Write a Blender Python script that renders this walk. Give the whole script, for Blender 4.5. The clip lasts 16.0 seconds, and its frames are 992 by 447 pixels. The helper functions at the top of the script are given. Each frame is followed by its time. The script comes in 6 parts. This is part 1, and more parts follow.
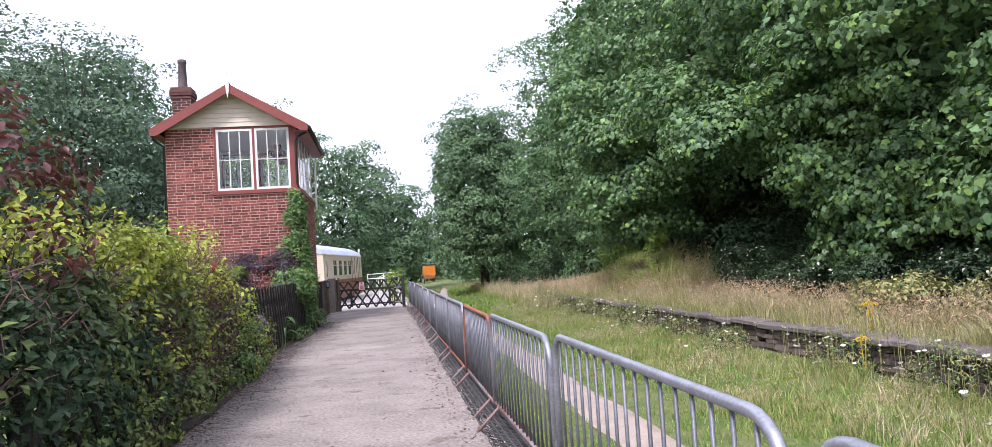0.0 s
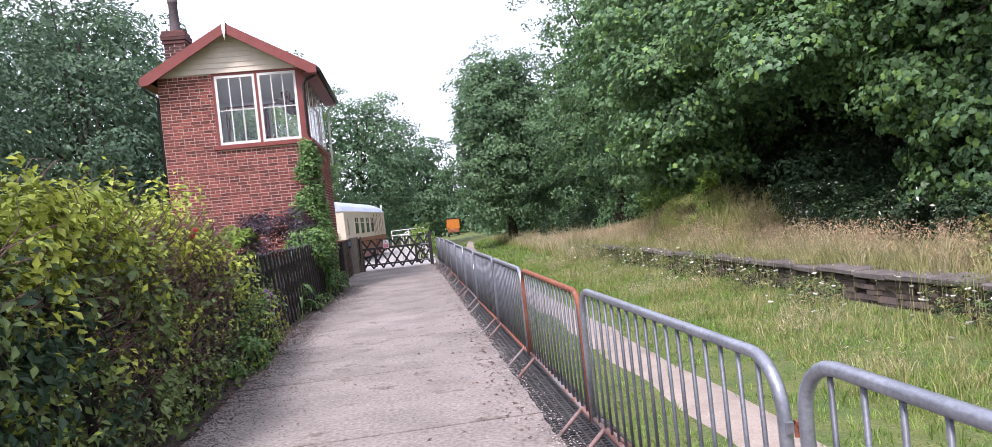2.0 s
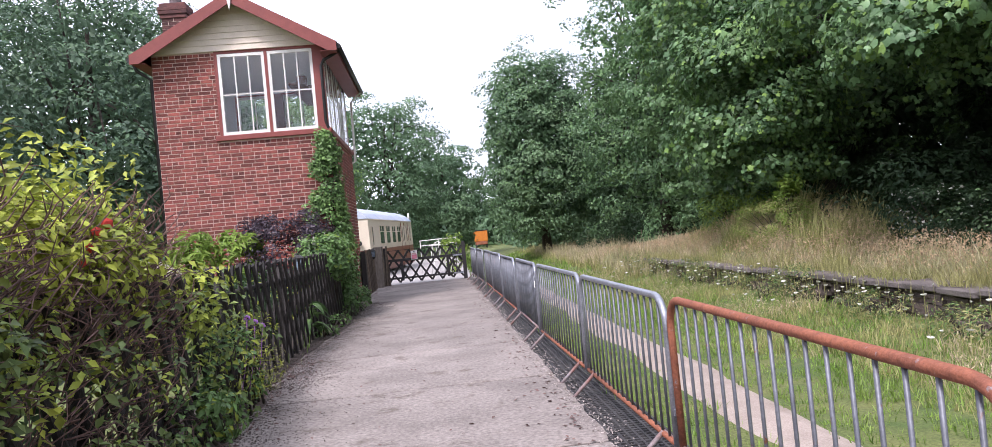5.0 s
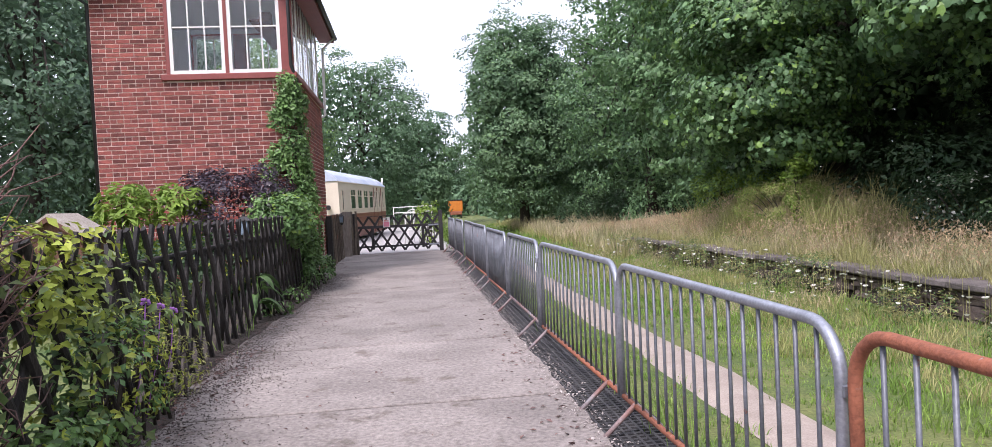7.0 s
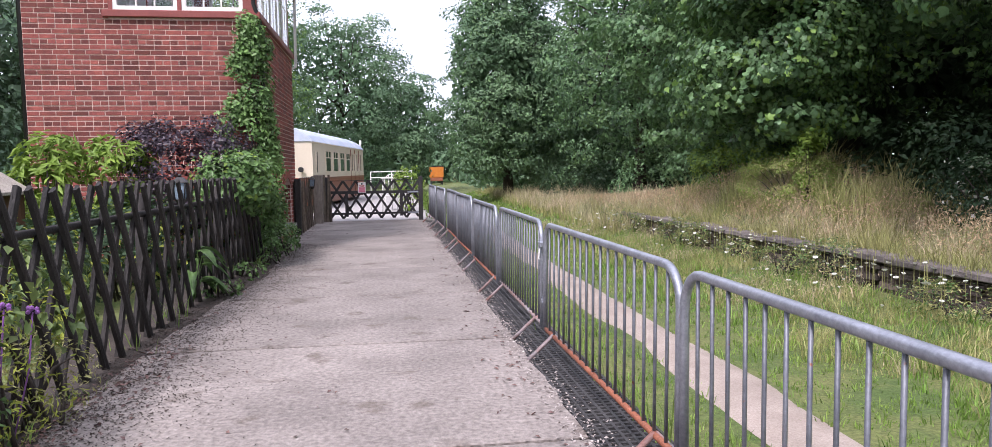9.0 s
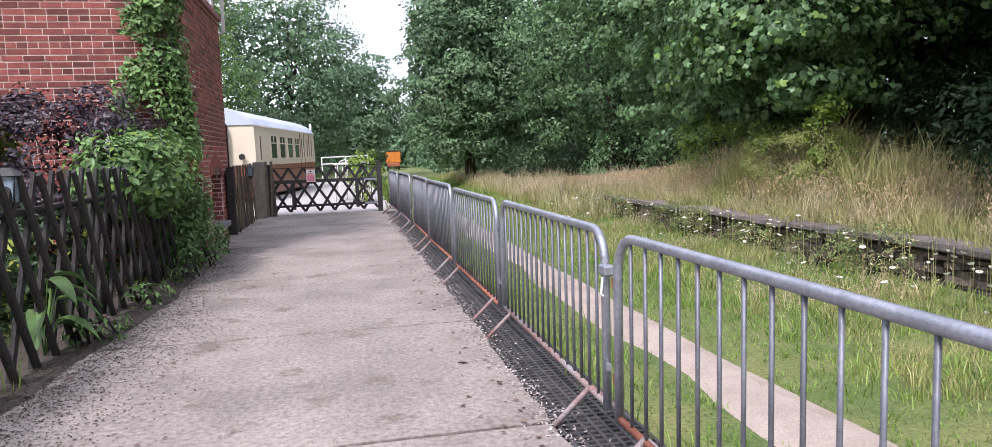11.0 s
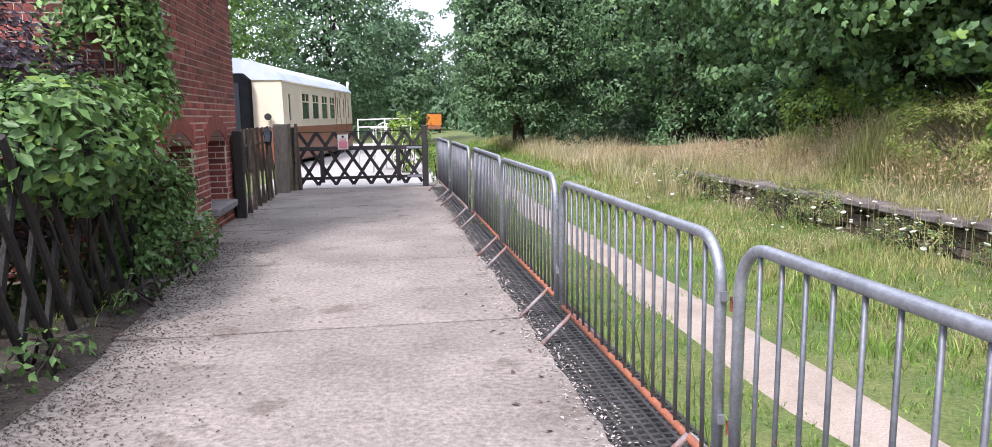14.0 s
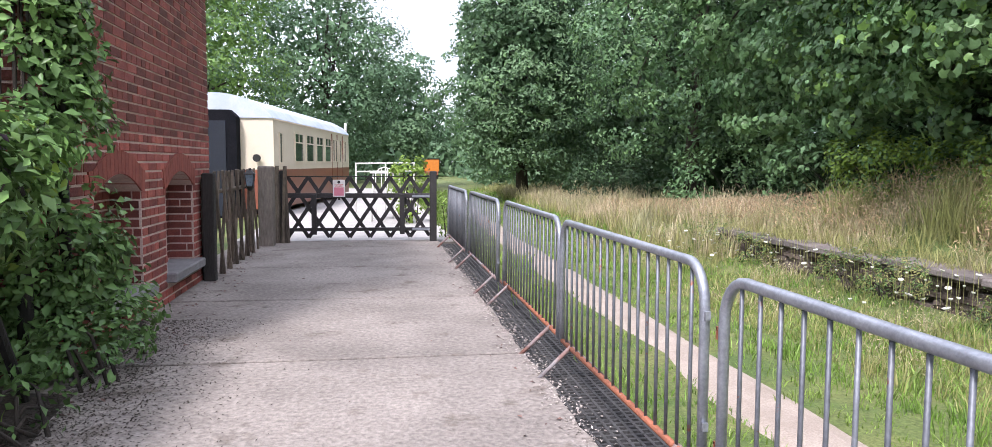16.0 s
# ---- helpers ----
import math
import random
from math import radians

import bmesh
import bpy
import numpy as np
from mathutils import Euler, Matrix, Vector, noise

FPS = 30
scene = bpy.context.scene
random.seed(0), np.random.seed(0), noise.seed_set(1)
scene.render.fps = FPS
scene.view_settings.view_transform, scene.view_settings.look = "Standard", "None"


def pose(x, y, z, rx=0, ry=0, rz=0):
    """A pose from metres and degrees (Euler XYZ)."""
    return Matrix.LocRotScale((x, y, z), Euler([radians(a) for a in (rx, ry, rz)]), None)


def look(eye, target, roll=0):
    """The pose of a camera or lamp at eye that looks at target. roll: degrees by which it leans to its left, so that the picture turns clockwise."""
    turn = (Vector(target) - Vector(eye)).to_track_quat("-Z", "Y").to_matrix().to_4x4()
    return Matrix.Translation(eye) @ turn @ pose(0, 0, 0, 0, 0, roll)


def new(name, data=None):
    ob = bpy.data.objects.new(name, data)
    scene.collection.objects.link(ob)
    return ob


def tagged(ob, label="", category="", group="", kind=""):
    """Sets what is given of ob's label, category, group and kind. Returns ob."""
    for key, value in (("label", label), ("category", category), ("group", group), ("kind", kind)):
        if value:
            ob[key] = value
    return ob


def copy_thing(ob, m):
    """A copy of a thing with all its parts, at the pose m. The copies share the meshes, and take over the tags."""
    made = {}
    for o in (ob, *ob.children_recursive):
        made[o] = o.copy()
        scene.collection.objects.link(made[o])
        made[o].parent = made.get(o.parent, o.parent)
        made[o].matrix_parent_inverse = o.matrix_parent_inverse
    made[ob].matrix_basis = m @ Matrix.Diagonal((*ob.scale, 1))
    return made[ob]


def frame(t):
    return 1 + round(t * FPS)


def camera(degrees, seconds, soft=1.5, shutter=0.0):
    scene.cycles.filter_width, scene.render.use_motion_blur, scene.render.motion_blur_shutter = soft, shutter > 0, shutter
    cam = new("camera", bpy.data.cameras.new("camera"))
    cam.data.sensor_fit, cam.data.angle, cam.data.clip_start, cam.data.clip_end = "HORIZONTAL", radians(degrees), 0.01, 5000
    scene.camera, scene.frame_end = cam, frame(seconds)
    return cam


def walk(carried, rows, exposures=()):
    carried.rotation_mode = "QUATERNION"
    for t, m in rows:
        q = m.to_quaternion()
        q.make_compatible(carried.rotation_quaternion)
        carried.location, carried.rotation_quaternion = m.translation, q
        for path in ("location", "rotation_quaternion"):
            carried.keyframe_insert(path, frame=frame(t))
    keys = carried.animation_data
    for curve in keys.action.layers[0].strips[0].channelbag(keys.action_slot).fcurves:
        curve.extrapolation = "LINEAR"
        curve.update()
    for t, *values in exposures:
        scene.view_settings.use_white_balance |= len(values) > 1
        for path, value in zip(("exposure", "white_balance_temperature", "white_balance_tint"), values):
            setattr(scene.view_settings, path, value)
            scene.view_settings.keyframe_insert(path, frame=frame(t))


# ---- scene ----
cam = camera(68.0, 16.0, soft=0.55)

PATH = [
    (0, (0.217, -6.005, 1.357), (0.523, -4.032, 1.465), -3.8),
    (0.5, (0.368, -5.547, 1.336), (0.681, -3.572, 1.323), -4.8),
    (1, (0.347, -5.061, 1.351), (0.552, -3.072, 1.365), -5.9),
    (1.5, (0.132, -4.524, 1.371), (0.396, -2.543, 1.442), -5.6),
    (2, (0.149, -3.838, 1.388), (0.387, -1.852, 1.369), -6.1),
    (2.5, (0.154, -3.442, 1.343), (0.357, -1.454, 1.405), -5.3),
    (3, (0.104, -2.96, 1.35), (0.293, -0.969, 1.328), -6.5),
    (3.5, (0.11, -2.493, 1.373), (0.207, -0.496, 1.424), -6.7),
    (3.7, (0.079, -2.236, 1.363), (0.252, -0.244, 1.407), -5.3),
    (5.8, (-0.03, -0.307, 1.292), (0.143, 1.685, 1.276), -5.5),
    (6, (-0.025, -0.117, 1.316), (0.231, 1.861, 1.174), -4.5),
    (6.5, (-0.077, 0.36, 1.289), (0.282, 2.326, 1.22), -2.2),
    (7, (-0.068, 0.768, 1.281), (0.171, 2.753, 1.222), -2.7),
    (7.5, (-0.032, 1.119, 1.295), (0.106, 3.112, 1.19), -3.0),
    (8, (-0.095, 1.507, 1.308), (0.103, 3.497, 1.293), -2.6),
    (8.5, (-0.063, 1.865, 1.282), (0.148, 3.853, 1.253), -1.5),
    (9, (0.001, 2.195, 1.285), (0.291, 4.169, 1.137), -0.8),
    (9.2, (-0.006, 2.369, 1.266), (0.329, 4.337, 1.158), -0.1),
    (11.3, (0.078, 4.821, 1.241), (0.479, 6.770, 1.041), -2.2),
    (11.5, (0.099, 4.992, 1.261), (0.440, 6.956, 1.100), -1.4),
    (12, (0.032, 5.447, 1.231), (0.483, 7.392, 1.117), 0.3),
    (12.5, (0.081, 5.945, 1.205), (0.443, 7.904, 1.033), -1.6),
    (13, (0.080, 6.383, 1.218), (0.494, 8.333, 1.051), 0.5),
    (13.5, (0.013, 6.883, 1.254), (0.399, 8.837, 1.069), 0.5),
    (14, (0.071, 7.483, 1.280), (0.368, 9.439, 0.991), -0.9),
    (14.5, (0.022, 7.990, 1.261), (0.354, 9.953, 1.071), 0.1),
    (15, (0.041, 8.418, 1.232), (0.354, 10.384, 1.041), -0.4),
    (15.5, (0.029, 8.968, 1.233), (0.347, 10.938, 1.105), 1.4),
    (16, (-0.042, 9.393, 1.264), (0.276, 11.361, 1.101), 0.4),
]
walk(cam, [(t, look(eye, target, roll)) for t, eye, target, roll in PATH], [(0, 0.07, 6250, 24), (3.7, 0.08, 6250, 24), (5.8, 0.0, 6250, 24), (9.2, 0.02, 6250, 24), (12.5, 0.26, 6250, 20), (16, 0.40, 6250, 19)])

# ---- light ----
world = bpy.data.worlds.new("world")
scene.world = world
world.use_nodes = True
wn = world.node_tree
sky = wn.nodes.new("ShaderNodeTexSky")
sky.sky_type = "NISHITA"
sky.sun_disc = False
sky.sun_elevation, sky.sun_rotation = radians(53), radians(-148)
sky.dust_density, sky.air_density = 4.0, 1.0
veil = wn.nodes.new("ShaderNodeMix")
veil.data_type = "RGBA"
veil.inputs[0].default_value = 0.78
veil.inputs[7].default_value = (9.2, 9.8, 10.8, 1)
wn.links.new(sky.outputs[0], veil.inputs[6])
wn.links.new(veil.outputs[2], wn.nodes["Background"].inputs[0])
wn.nodes["Background"].inputs[1].default_value = 0.17
sun = new("sun", bpy.data.lights.new("sun", "SUN"))
sun.data.energy, sun.data.angle, sun.data.color = 3.9, radians(11), (1.0, 0.965, 0.91)
sun.matrix_world = look((0, 0, 30), (0.40, 0.64, 30 - 1.0))


# ---- mesh helpers ----
def part(name, bm, mat, parent=None, label=""):
    me = bpy.data.meshes.new(name)
    bm.to_mesh(me)
    bm.free()
    for m in (mat if isinstance(mat, (list, tuple)) else [mat]):
        me.materials.append(m)
    ob = new(name, me)
    if parent:
        ob.parent = parent
    if label:
        ob["label"] = label
    return ob


def shared(name, me, parent, m=None):
    ob = new(name, me)
    ob.parent = parent
    if m:
        ob.matrix_basis = m
    return ob


def empty(name, m=None):
    ob = new(name)
    ob.empty_display_size = 0.2
    if m:
        ob.matrix_basis = m
    return ob


def box(bm, x0, x1, y0, y1, z0, z1, m=None, mi=0):
    vs = [Vector((x, y, z)) for z in (z0, z1) for y in (y0, y1) for x in (x0, x1)]
    if m:
        vs = [m @ v for v in vs]
    v = [bm.verts.new(p) for p in vs]
    for f in ((0, 2, 3, 1), (4, 5, 7, 6), (0, 1, 5, 4), (2, 6, 7, 3), (0, 4, 6, 2), (1, 3, 7, 5)):
        bm.faces.new([v[i] for i in f]).material_index = mi
    return v


def bbox(x0, x1, y0, y1, z0, z1, bev=0.006, seg=1):
    """A bevelled box."""
    bm = bmesh.new()
    box(bm, x0, x1, y0, y1, z0, z1)
    bmesh.ops.bevel(bm, geom=bm.edges[:], offset=bev, segments=seg, affect="EDGES")
    return bm


def tube(bm, pts, r, n=8, caps=True):
    """A round tube along points, r a number or one per point."""
    pts = [Vector(p) for p in pts]
    rs = r if isinstance(r, (list, tuple)) else [r] * len(pts)
    rings = []
    ref = None
    for i, p in enumerate(pts):
        d = (pts[min(i + 1, len(pts) - 1)] - pts[max(i - 1, 0)]).normalized()
        if ref is None:
            ref = d.orthogonal().normalized()
        u = (ref - d * ref.dot(d)).normalized()
        ref = u
        w = d.cross(u)
        rings.append([bm.verts.new(p + (u * math.cos(a) + w * math.sin(a)) * rs[i]) for a in (2 * math.pi * k / n for k in range(n))])
    for a, b in zip(rings, rings[1:]):
        for k in range(n):
            f = bm.faces.new((a[k], a[(k + 1) % n], b[(k + 1) % n], b[k]))
            f.smooth = True
    if caps:
        bm.faces.new(rings[0][::-1])
        bm.faces.new(rings[-1])
    return bm


def prism(bm, poly, axis, a, b, mi=0):
    """A polygon of (u, v) pushed along an axis from a to b: x gives (y, z), y gives (x, z), z gives (x, y)."""
    put = {"x": lambda u, v, d: (d, u, v), "y": lambda u, v, d: (u, d, v), "z": lambda u, v, d: (u, v, d)}[axis]
    va = [bm.verts.new(put(u, v, a)) for u, v in poly]
    vb = [bm.verts.new(put(u, v, b)) for u, v in poly]
    bm.faces.new(va).material_index = mi
    bm.faces.new(vb[::-1]).material_index = mi
    n = len(poly)
    for i in range(n):
        bm.faces.new((va[i], vb[i], vb[(i + 1) % n], va[(i + 1) % n])).material_index = mi
    bmesh.ops.recalc_face_normals(bm, faces=bm.faces[:])
    return bm


def cloud(name, verts, faces, mat, parent=None, smooth=False):
    """A mesh out of arrays: verts N x 3, faces as index arrays of one size each."""
    me = bpy.data.meshes.new(name)
    verts = np.asarray(verts, dtype=np.float32)
    faces = np.asarray(faces, dtype=np.int32)
    n, k = faces.shape
    me.vertices.add(len(verts))
    me.vertices.foreach_set("co", verts.ravel())
    me.loops.add(n * k)
    me.loops.foreach_set("vertex_index", faces.ravel())
    me.polygons.add(n)
    me.polygons.foreach_set("loop_start", np.arange(0, n * k, k, dtype=np.int32))
    me.polygons.foreach_set("loop_total", np.full(n, k, dtype=np.int32))
    me.update(calc_edges=True)
    me.materials.append(mat)
    ob = new(name, me)
    if parent:
        ob.parent = parent
    return ob


# ---- materials ----
def mat(name, c1, c2, scale=6.0, rough=0.8, bump=0.3, fine=60.0, island=0.0, rand=0.0, metal=0.0, thru=0.0, c3=None, c3_at=0.62, stretch=(1, 1, 1), grain=0.35, spec=0.5):
    m = bpy.data.materials.new(name)
    m.use_nodes = True
    nt = m.node_tree
    N, L = nt.nodes.new, nt.links.new
    bsdf = nt.nodes["Principled BSDF"]
    geo = N("ShaderNodeNewGeometry")
    mp = N("ShaderNodeMapping")
    mp.inputs["Scale"].default_value = stretch
    L(geo.outputs["Position"], mp.inputs["Vector"])

    def noise_at(sc, detail):
        n = N("ShaderNodeTexNoise")
        n.inputs["Scale"].default_value = sc
        n.inputs["Detail"].default_value = detail
        n.inputs["Roughness"].default_value = 0.62
        L(mp.outputs[0], n.inputs["Vector"])
        return n

    def ramp(src, lo, hi):
        r = N("ShaderNodeMapRange")
        r.inputs[1].default_value, r.inputs[2].default_value = lo, hi
        L(src, r.inputs[0])
        return r.outputs[0]

    def mix(fac, a, b, mode="MIX"):
        x = N("ShaderNodeMix")
        x.data_type, x.blend_type = "RGBA", mode
        for sock, v in ((x.inputs[0], fac), (x.inputs[6], a), (x.inputs[7], b)):
            if isinstance(v, (int, float)):
                sock.default_value = v
            elif isinstance(v, tuple):
                sock.default_value = (*v, 1)
            else:
                L(v, sock)
        return x.outputs[2]

    big, small = noise_at(scale, 4), noise_at(fine, 3)
    col = mix(ramp(big.outputs[0], 0.36, 0.64), c1, c2)
    if c3:
        spots = noise_at(scale * 2.3, 5)
        col = mix(ramp(spots.outputs[0], c3_at, c3_at + 0.08), col, c3)
    g = ramp(small.outputs[0], 0.25, 0.75)
    gr = N("ShaderNodeMapRange")
    gr.inputs[3].default_value, gr.inputs[4].default_value = 1 - grain, 1 + grain
    L(g, gr.inputs[0])
    col = mix(1.0, col, gr.outputs[0], "MULTIPLY")
    for amount, sock in ((island, geo.outputs["Random Per Island"]), (rand, None)):
        if amount:
            if sock is None:
                sock = N("ShaderNodeObjectInfo").outputs["Random"]
            v = N("ShaderNodeMapRange")
            v.inputs[3].default_value, v.inputs[4].default_value = 1 - amount, 1 + amount
            L(sock, v.inputs[0])
            col = mix(1.0, col, v.outputs[0], "MULTIPLY")
    L(col, bsdf.inputs["Base Color"])
    bsdf.inputs["Roughness"].default_value = rough
    bsdf.inputs["Metallic"].default_value = metal
    bsdf.inputs["Specular IOR Level"].default_value = spec
    if bump:
        bp = N("ShaderNodeBump")
        bp.inputs["Strength"].default_value = bump
        bp.inputs["Distance"].default_value = 0.02
        L(small.outputs[0], bp.inputs["Height"])
        L(bp.outputs[0], bsdf.inputs["Normal"])
    if thru:
        tr = N("ShaderNodeBsdfTranslucent")
        L(col, tr.inputs["Color"])
        ms = N("ShaderNodeMixShader")
        ms.inputs[0].default_value = thru
        L(bsdf.outputs[0], ms.inputs[1])
        L(tr.outputs[0], ms.inputs[2])
        L(ms.outputs[0], nt.nodes["Material Output"].inputs[0])
    return m


CONCRETE = mat("concrete", (0.300, 0.264, 0.240), (0.205, 0.180, 0.164), 1.1, 0.92, 0.8, 30, rand=0.08, c3=(0.165, 0.138, 0.120), c3_at=0.58, grain=0.42)
EDGE = mat("old_concrete_edge", (0.50, 0.45, 0.42), (0.30, 0.26, 0.24), 6, 0.95, 0.9, 40, grain=0.4)
DIRT = mat("dirt", (0.075, 0.060, 0.049), (0.045, 0.036, 0.030), 5, 0.95, 0.8, 50, grain=0.5)
GRAVEL = mat("dirt_path", (0.40, 0.335, 0.29), (0.32, 0.265, 0.225), 2.0, 0.95, 0.5, 60, grain=0.25)
PALE = mat("pale_gravel", (0.440, 0.424, 0.416), (0.368, 0.352, 0.344), 3, 0.95, 0.5, 60, grain=0.2)
SOIL = mat("grass_soil", (0.075, 0.120, 0.030), (0.150, 0.165, 0.055), 1.2, 0.95, 0.6, 30, grain=0.5)
RUBBER = mat("black_rubber", (0.035, 0.034, 0.036), (0.06, 0.058, 0.058), 5, 0.75, 0.4, 80)
BRICK = mat("red_brick", (0.335, 0.092, 0.070), (0.225, 0.057, 0.050), 7, 0.85, 0.5, 90, island=0.50, rand=0.42, grain=0.28, c3=(0.36, 0.13, 0.10), c3_at=0.66)
DARKBRICK = mat("sooty_brick", (0.135, 0.055, 0.050), (0.085, 0.040, 0.040), 7, 0.9, 0.5, 90, island=0.35, rand=0.25, grain=0.28)
RUBBED = mat("rubbed_brick", (0.32, 0.085, 0.06), (0.25, 0.065, 0.05), 9, 0.85, 0.3, 90, rand=0.12, grain=0.2)
MORTAR = mat("mortar", (0.66, 0.52, 0.46), (0.54, 0.41, 0.36), 6, 0.95, 0.4, 80, grain=0.25)
REDPAINT = mat("oxide_red_paint", (0.235, 0.055, 0.045), (0.20, 0.045, 0.038), 4, 0.5, 0.1, 50, grain=0.12)
CREAMPAINT = mat("cream_paint", (0.66, 0.58, 0.48), (0.60, 0.52, 0.43), 3, 0.55, 0.1, 40, grain=0.08)
WHITEPAINT = mat("white_paint", (0.78, 0.76, 0.74), (0.70, 0.68, 0.66), 4, 0.5, 0.1, 40, grain=0.08)
SLATE = mat("roof_slate", (0.09, 0.075, 0.075), (0.13, 0.10, 0.095), 3, 0.7, 0.3, 40, island=0.25)
BLACKIRON = mat("black_iron", (0.013, 0.013, 0.014), (0.020, 0.020, 0.021), 8, 0.5, 0.1, 60)
STEEL = mat("galvanised_steel", (0.36, 0.38, 0.43), (0.27, 0.29, 0.33), 9, 0.42, 0.12, 70, metal=0.55, c3=(0.26, 0.105, 0.06), c3_at=0.70, grain=0.2)
BARSTEEL = mat("thin_bar_steel", (0.17, 0.18, 0.205), (0.12, 0.13, 0.15), 9, 0.5, 0.1, 70, metal=0.4, c3=(0.19, 0.07, 0.04), c3_at=0.64, rand=0.2, grain=0.2)
RUSTED = mat("rusted_steel", (0.34, 0.12, 0.065), (0.24, 0.085, 0.05), 9, 0.75, 0.25, 70, metal=0.1, c3=(0.30, 0.31, 0.34), c3_at=0.66, grain=0.3)
HALFRUST = mat("half_rusted_steel", (0.24, 0.11, 0.085), (0.27, 0.26, 0.27), 5, 0.65, 0.2, 70, metal=0.2, grain=0.3)
FENCEWOOD = mat("black_stained_wood", (0.014, 0.013, 0.012), (0.028, 0.023, 0.021), 5, 0.75, 0.6, 50, rand=0.3, stretch=(1, 1, 0.3), c3=(0.04, 0.035, 0.028), c3_at=0.72, grain=0.4)
PALEWOOD = mat("weathered_wood", (0.173, 0.138, 0.105), (0.098, 0.078, 0.063), 5, 0.85, 0.6, 50, rand=0.3, stretch=(1, 1, 0.25), grain=0.4)
POSTWOOD = mat("grey_wood", (0.25, 0.215, 0.185), (0.17, 0.145, 0.125), 4, 0.9, 0.5, 50, stretch=(1, 1, 0.2), grain=0.3)
GATEPAINT = mat("black_gate_paint", (0.022, 0.020, 0.022), (0.035, 0.031, 0.032), 6, 0.6, 0.2, 60)
STONE = mat("coping_stone", (0.20, 0.175, 0.165), (0.12, 0.105, 0.10), 3, 0.9, 0.7, 40, rand=0.18, c3=(0.28, 0.26, 0.23), c3_at=0.64, grain=0.3)
RUBBLE = mat("rubble_stone", (0.15, 0.115, 0.095), (0.10, 0.08, 0.072), 5, 0.95, 0.8, 40, island=0.45, grain=0.4)
SILLSTONE = mat("sill_stone", (0.27, 0.26, 0.265), (0.21, 0.20, 0.21), 5, 0.85, 0.4, 50, grain=0.2)
COACHCREAM = mat("coach_cream", (0.720, 0.639, 0.516), (0.680, 0.597, 0.480), 1.5, 0.4, 0.04, 30, grain=0.05)
COACHRED = mat("coach_maroon", (0.26, 0.085, 0.05), (0.22, 0.07, 0.045), 2, 0.4, 0.04, 30, grain=0.08)
COACHROOF = mat("coach_roof", (0.40, 0.48, 0.64), (0.58, 0.63, 0.72), 1.2, 0.55, 0.1, 30, grain=0.08)
DARKBLUE = mat("dark_blue_paint", (0.008, 0.012, 0.025), (0.012, 0.016, 0.027), 3, 0.5, 0.1, 30)
ORANGE = mat("orange_paint", (0.60, 0.20, 0.025), (0.52, 0.16, 0.025), 3, 0.5, 0.1, 30, grain=0.08)
PINKPAPER = mat("pink_notice", (0.72, 0.25, 0.32), (0.68, 0.22, 0.30), 8, 0.6, 0.0, 60, grain=0.05)
BARK = mat("bark", (0.06, 0.048, 0.038), (0.035, 0.029, 0.024), 6, 0.95, 0.9, 30, stretch=(1, 1, 0.3), grain=0.4)
TWIG = mat("dry_twig", (0.19, 0.115, 0.095), (0.115, 0.070, 0.066), 6, 0.95, 0.3, 60, island=0.3)
MAPLE = mat("maple_leaf", (0.118, 0.222, 0.108), (0.172, 0.292, 0.120), 0.7, 0.42, 0.0, 20, island=0.45, thru=0.28, grain=0.15, spec=0.28)
MAPLE_LIGHT = mat("young_maple_leaf", (0.215, 0.355, 0.090), (0.165, 0.290, 0.085), 0.7, 0.45, 0.0, 20, island=0.40, thru=0.24, grain=0.15, spec=0.28)
FARLEAF = mat("far_leaf", (0.115, 0.205, 0.118), (0.165, 0.268, 0.140), 0.25, 0.55, 0.0, 9, island=0.34, thru=0.22, grain=0.15, spec=0.28)
# dark green leaf, also used where shade is put into the leaf colour
DARK_SHADED_LEAF = mat("dark_and_shaded_leaf", (0.039, 0.080, 0.042), (0.062, 0.107, 0.049), 0.6, 0.5, 0.0, 20, island=0.24, thru=0.32, grain=0.15, spec=0.28)
WOODLEAF = mat("garden_tree_leaf", (0.094, 0.160, 0.108), (0.138, 0.215, 0.134), 0.4, 0.55, 0.0, 14, island=0.35, thru=0.22, grain=0.15, spec=0.28)
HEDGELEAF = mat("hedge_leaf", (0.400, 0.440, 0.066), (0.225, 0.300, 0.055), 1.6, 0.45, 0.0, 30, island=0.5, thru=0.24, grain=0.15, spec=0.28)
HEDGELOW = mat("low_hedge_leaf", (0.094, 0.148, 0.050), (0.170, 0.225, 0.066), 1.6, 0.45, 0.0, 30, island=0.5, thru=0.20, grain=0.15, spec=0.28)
COPPER = mat("copper_leaf", (0.103, 0.045, 0.046), (0.172, 0.061, 0.043), 1.2, 0.45, 0.0, 30, island=0.45, thru=0.25, c3=(0.22, 0.06, 0.035), c3_at=0.62, grain=0.15)
PURPLE = mat("purple_leaf", (0.042, 0.032, 0.049), (0.061, 0.043, 0.057), 2, 0.45, 0.0, 30, island=0.4, thru=0.2, grain=0.15)
CREEPER = mat("creeper_leaf", (0.155, 0.270, 0.082), (0.092, 0.175, 0.060), 2.0, 0.40, 0.0, 30, island=0.5, thru=0.20, grain=0.15, spec=0.28)
LIMELEAF = mat("lime_leaf", (0.254, 0.369, 0.065), (0.179, 0.287, 0.058), 2, 0.45, 0.0, 30, island=0.3, thru=0.35, grain=0.12, spec=0.28)
GRASS = mat("green_grass", (0.165, 0.295, 0.052), (0.262, 0.365, 0.088), 0.8, 0.6, 0.0, 20, island=0.45, thru=0.35, grain=0.1)
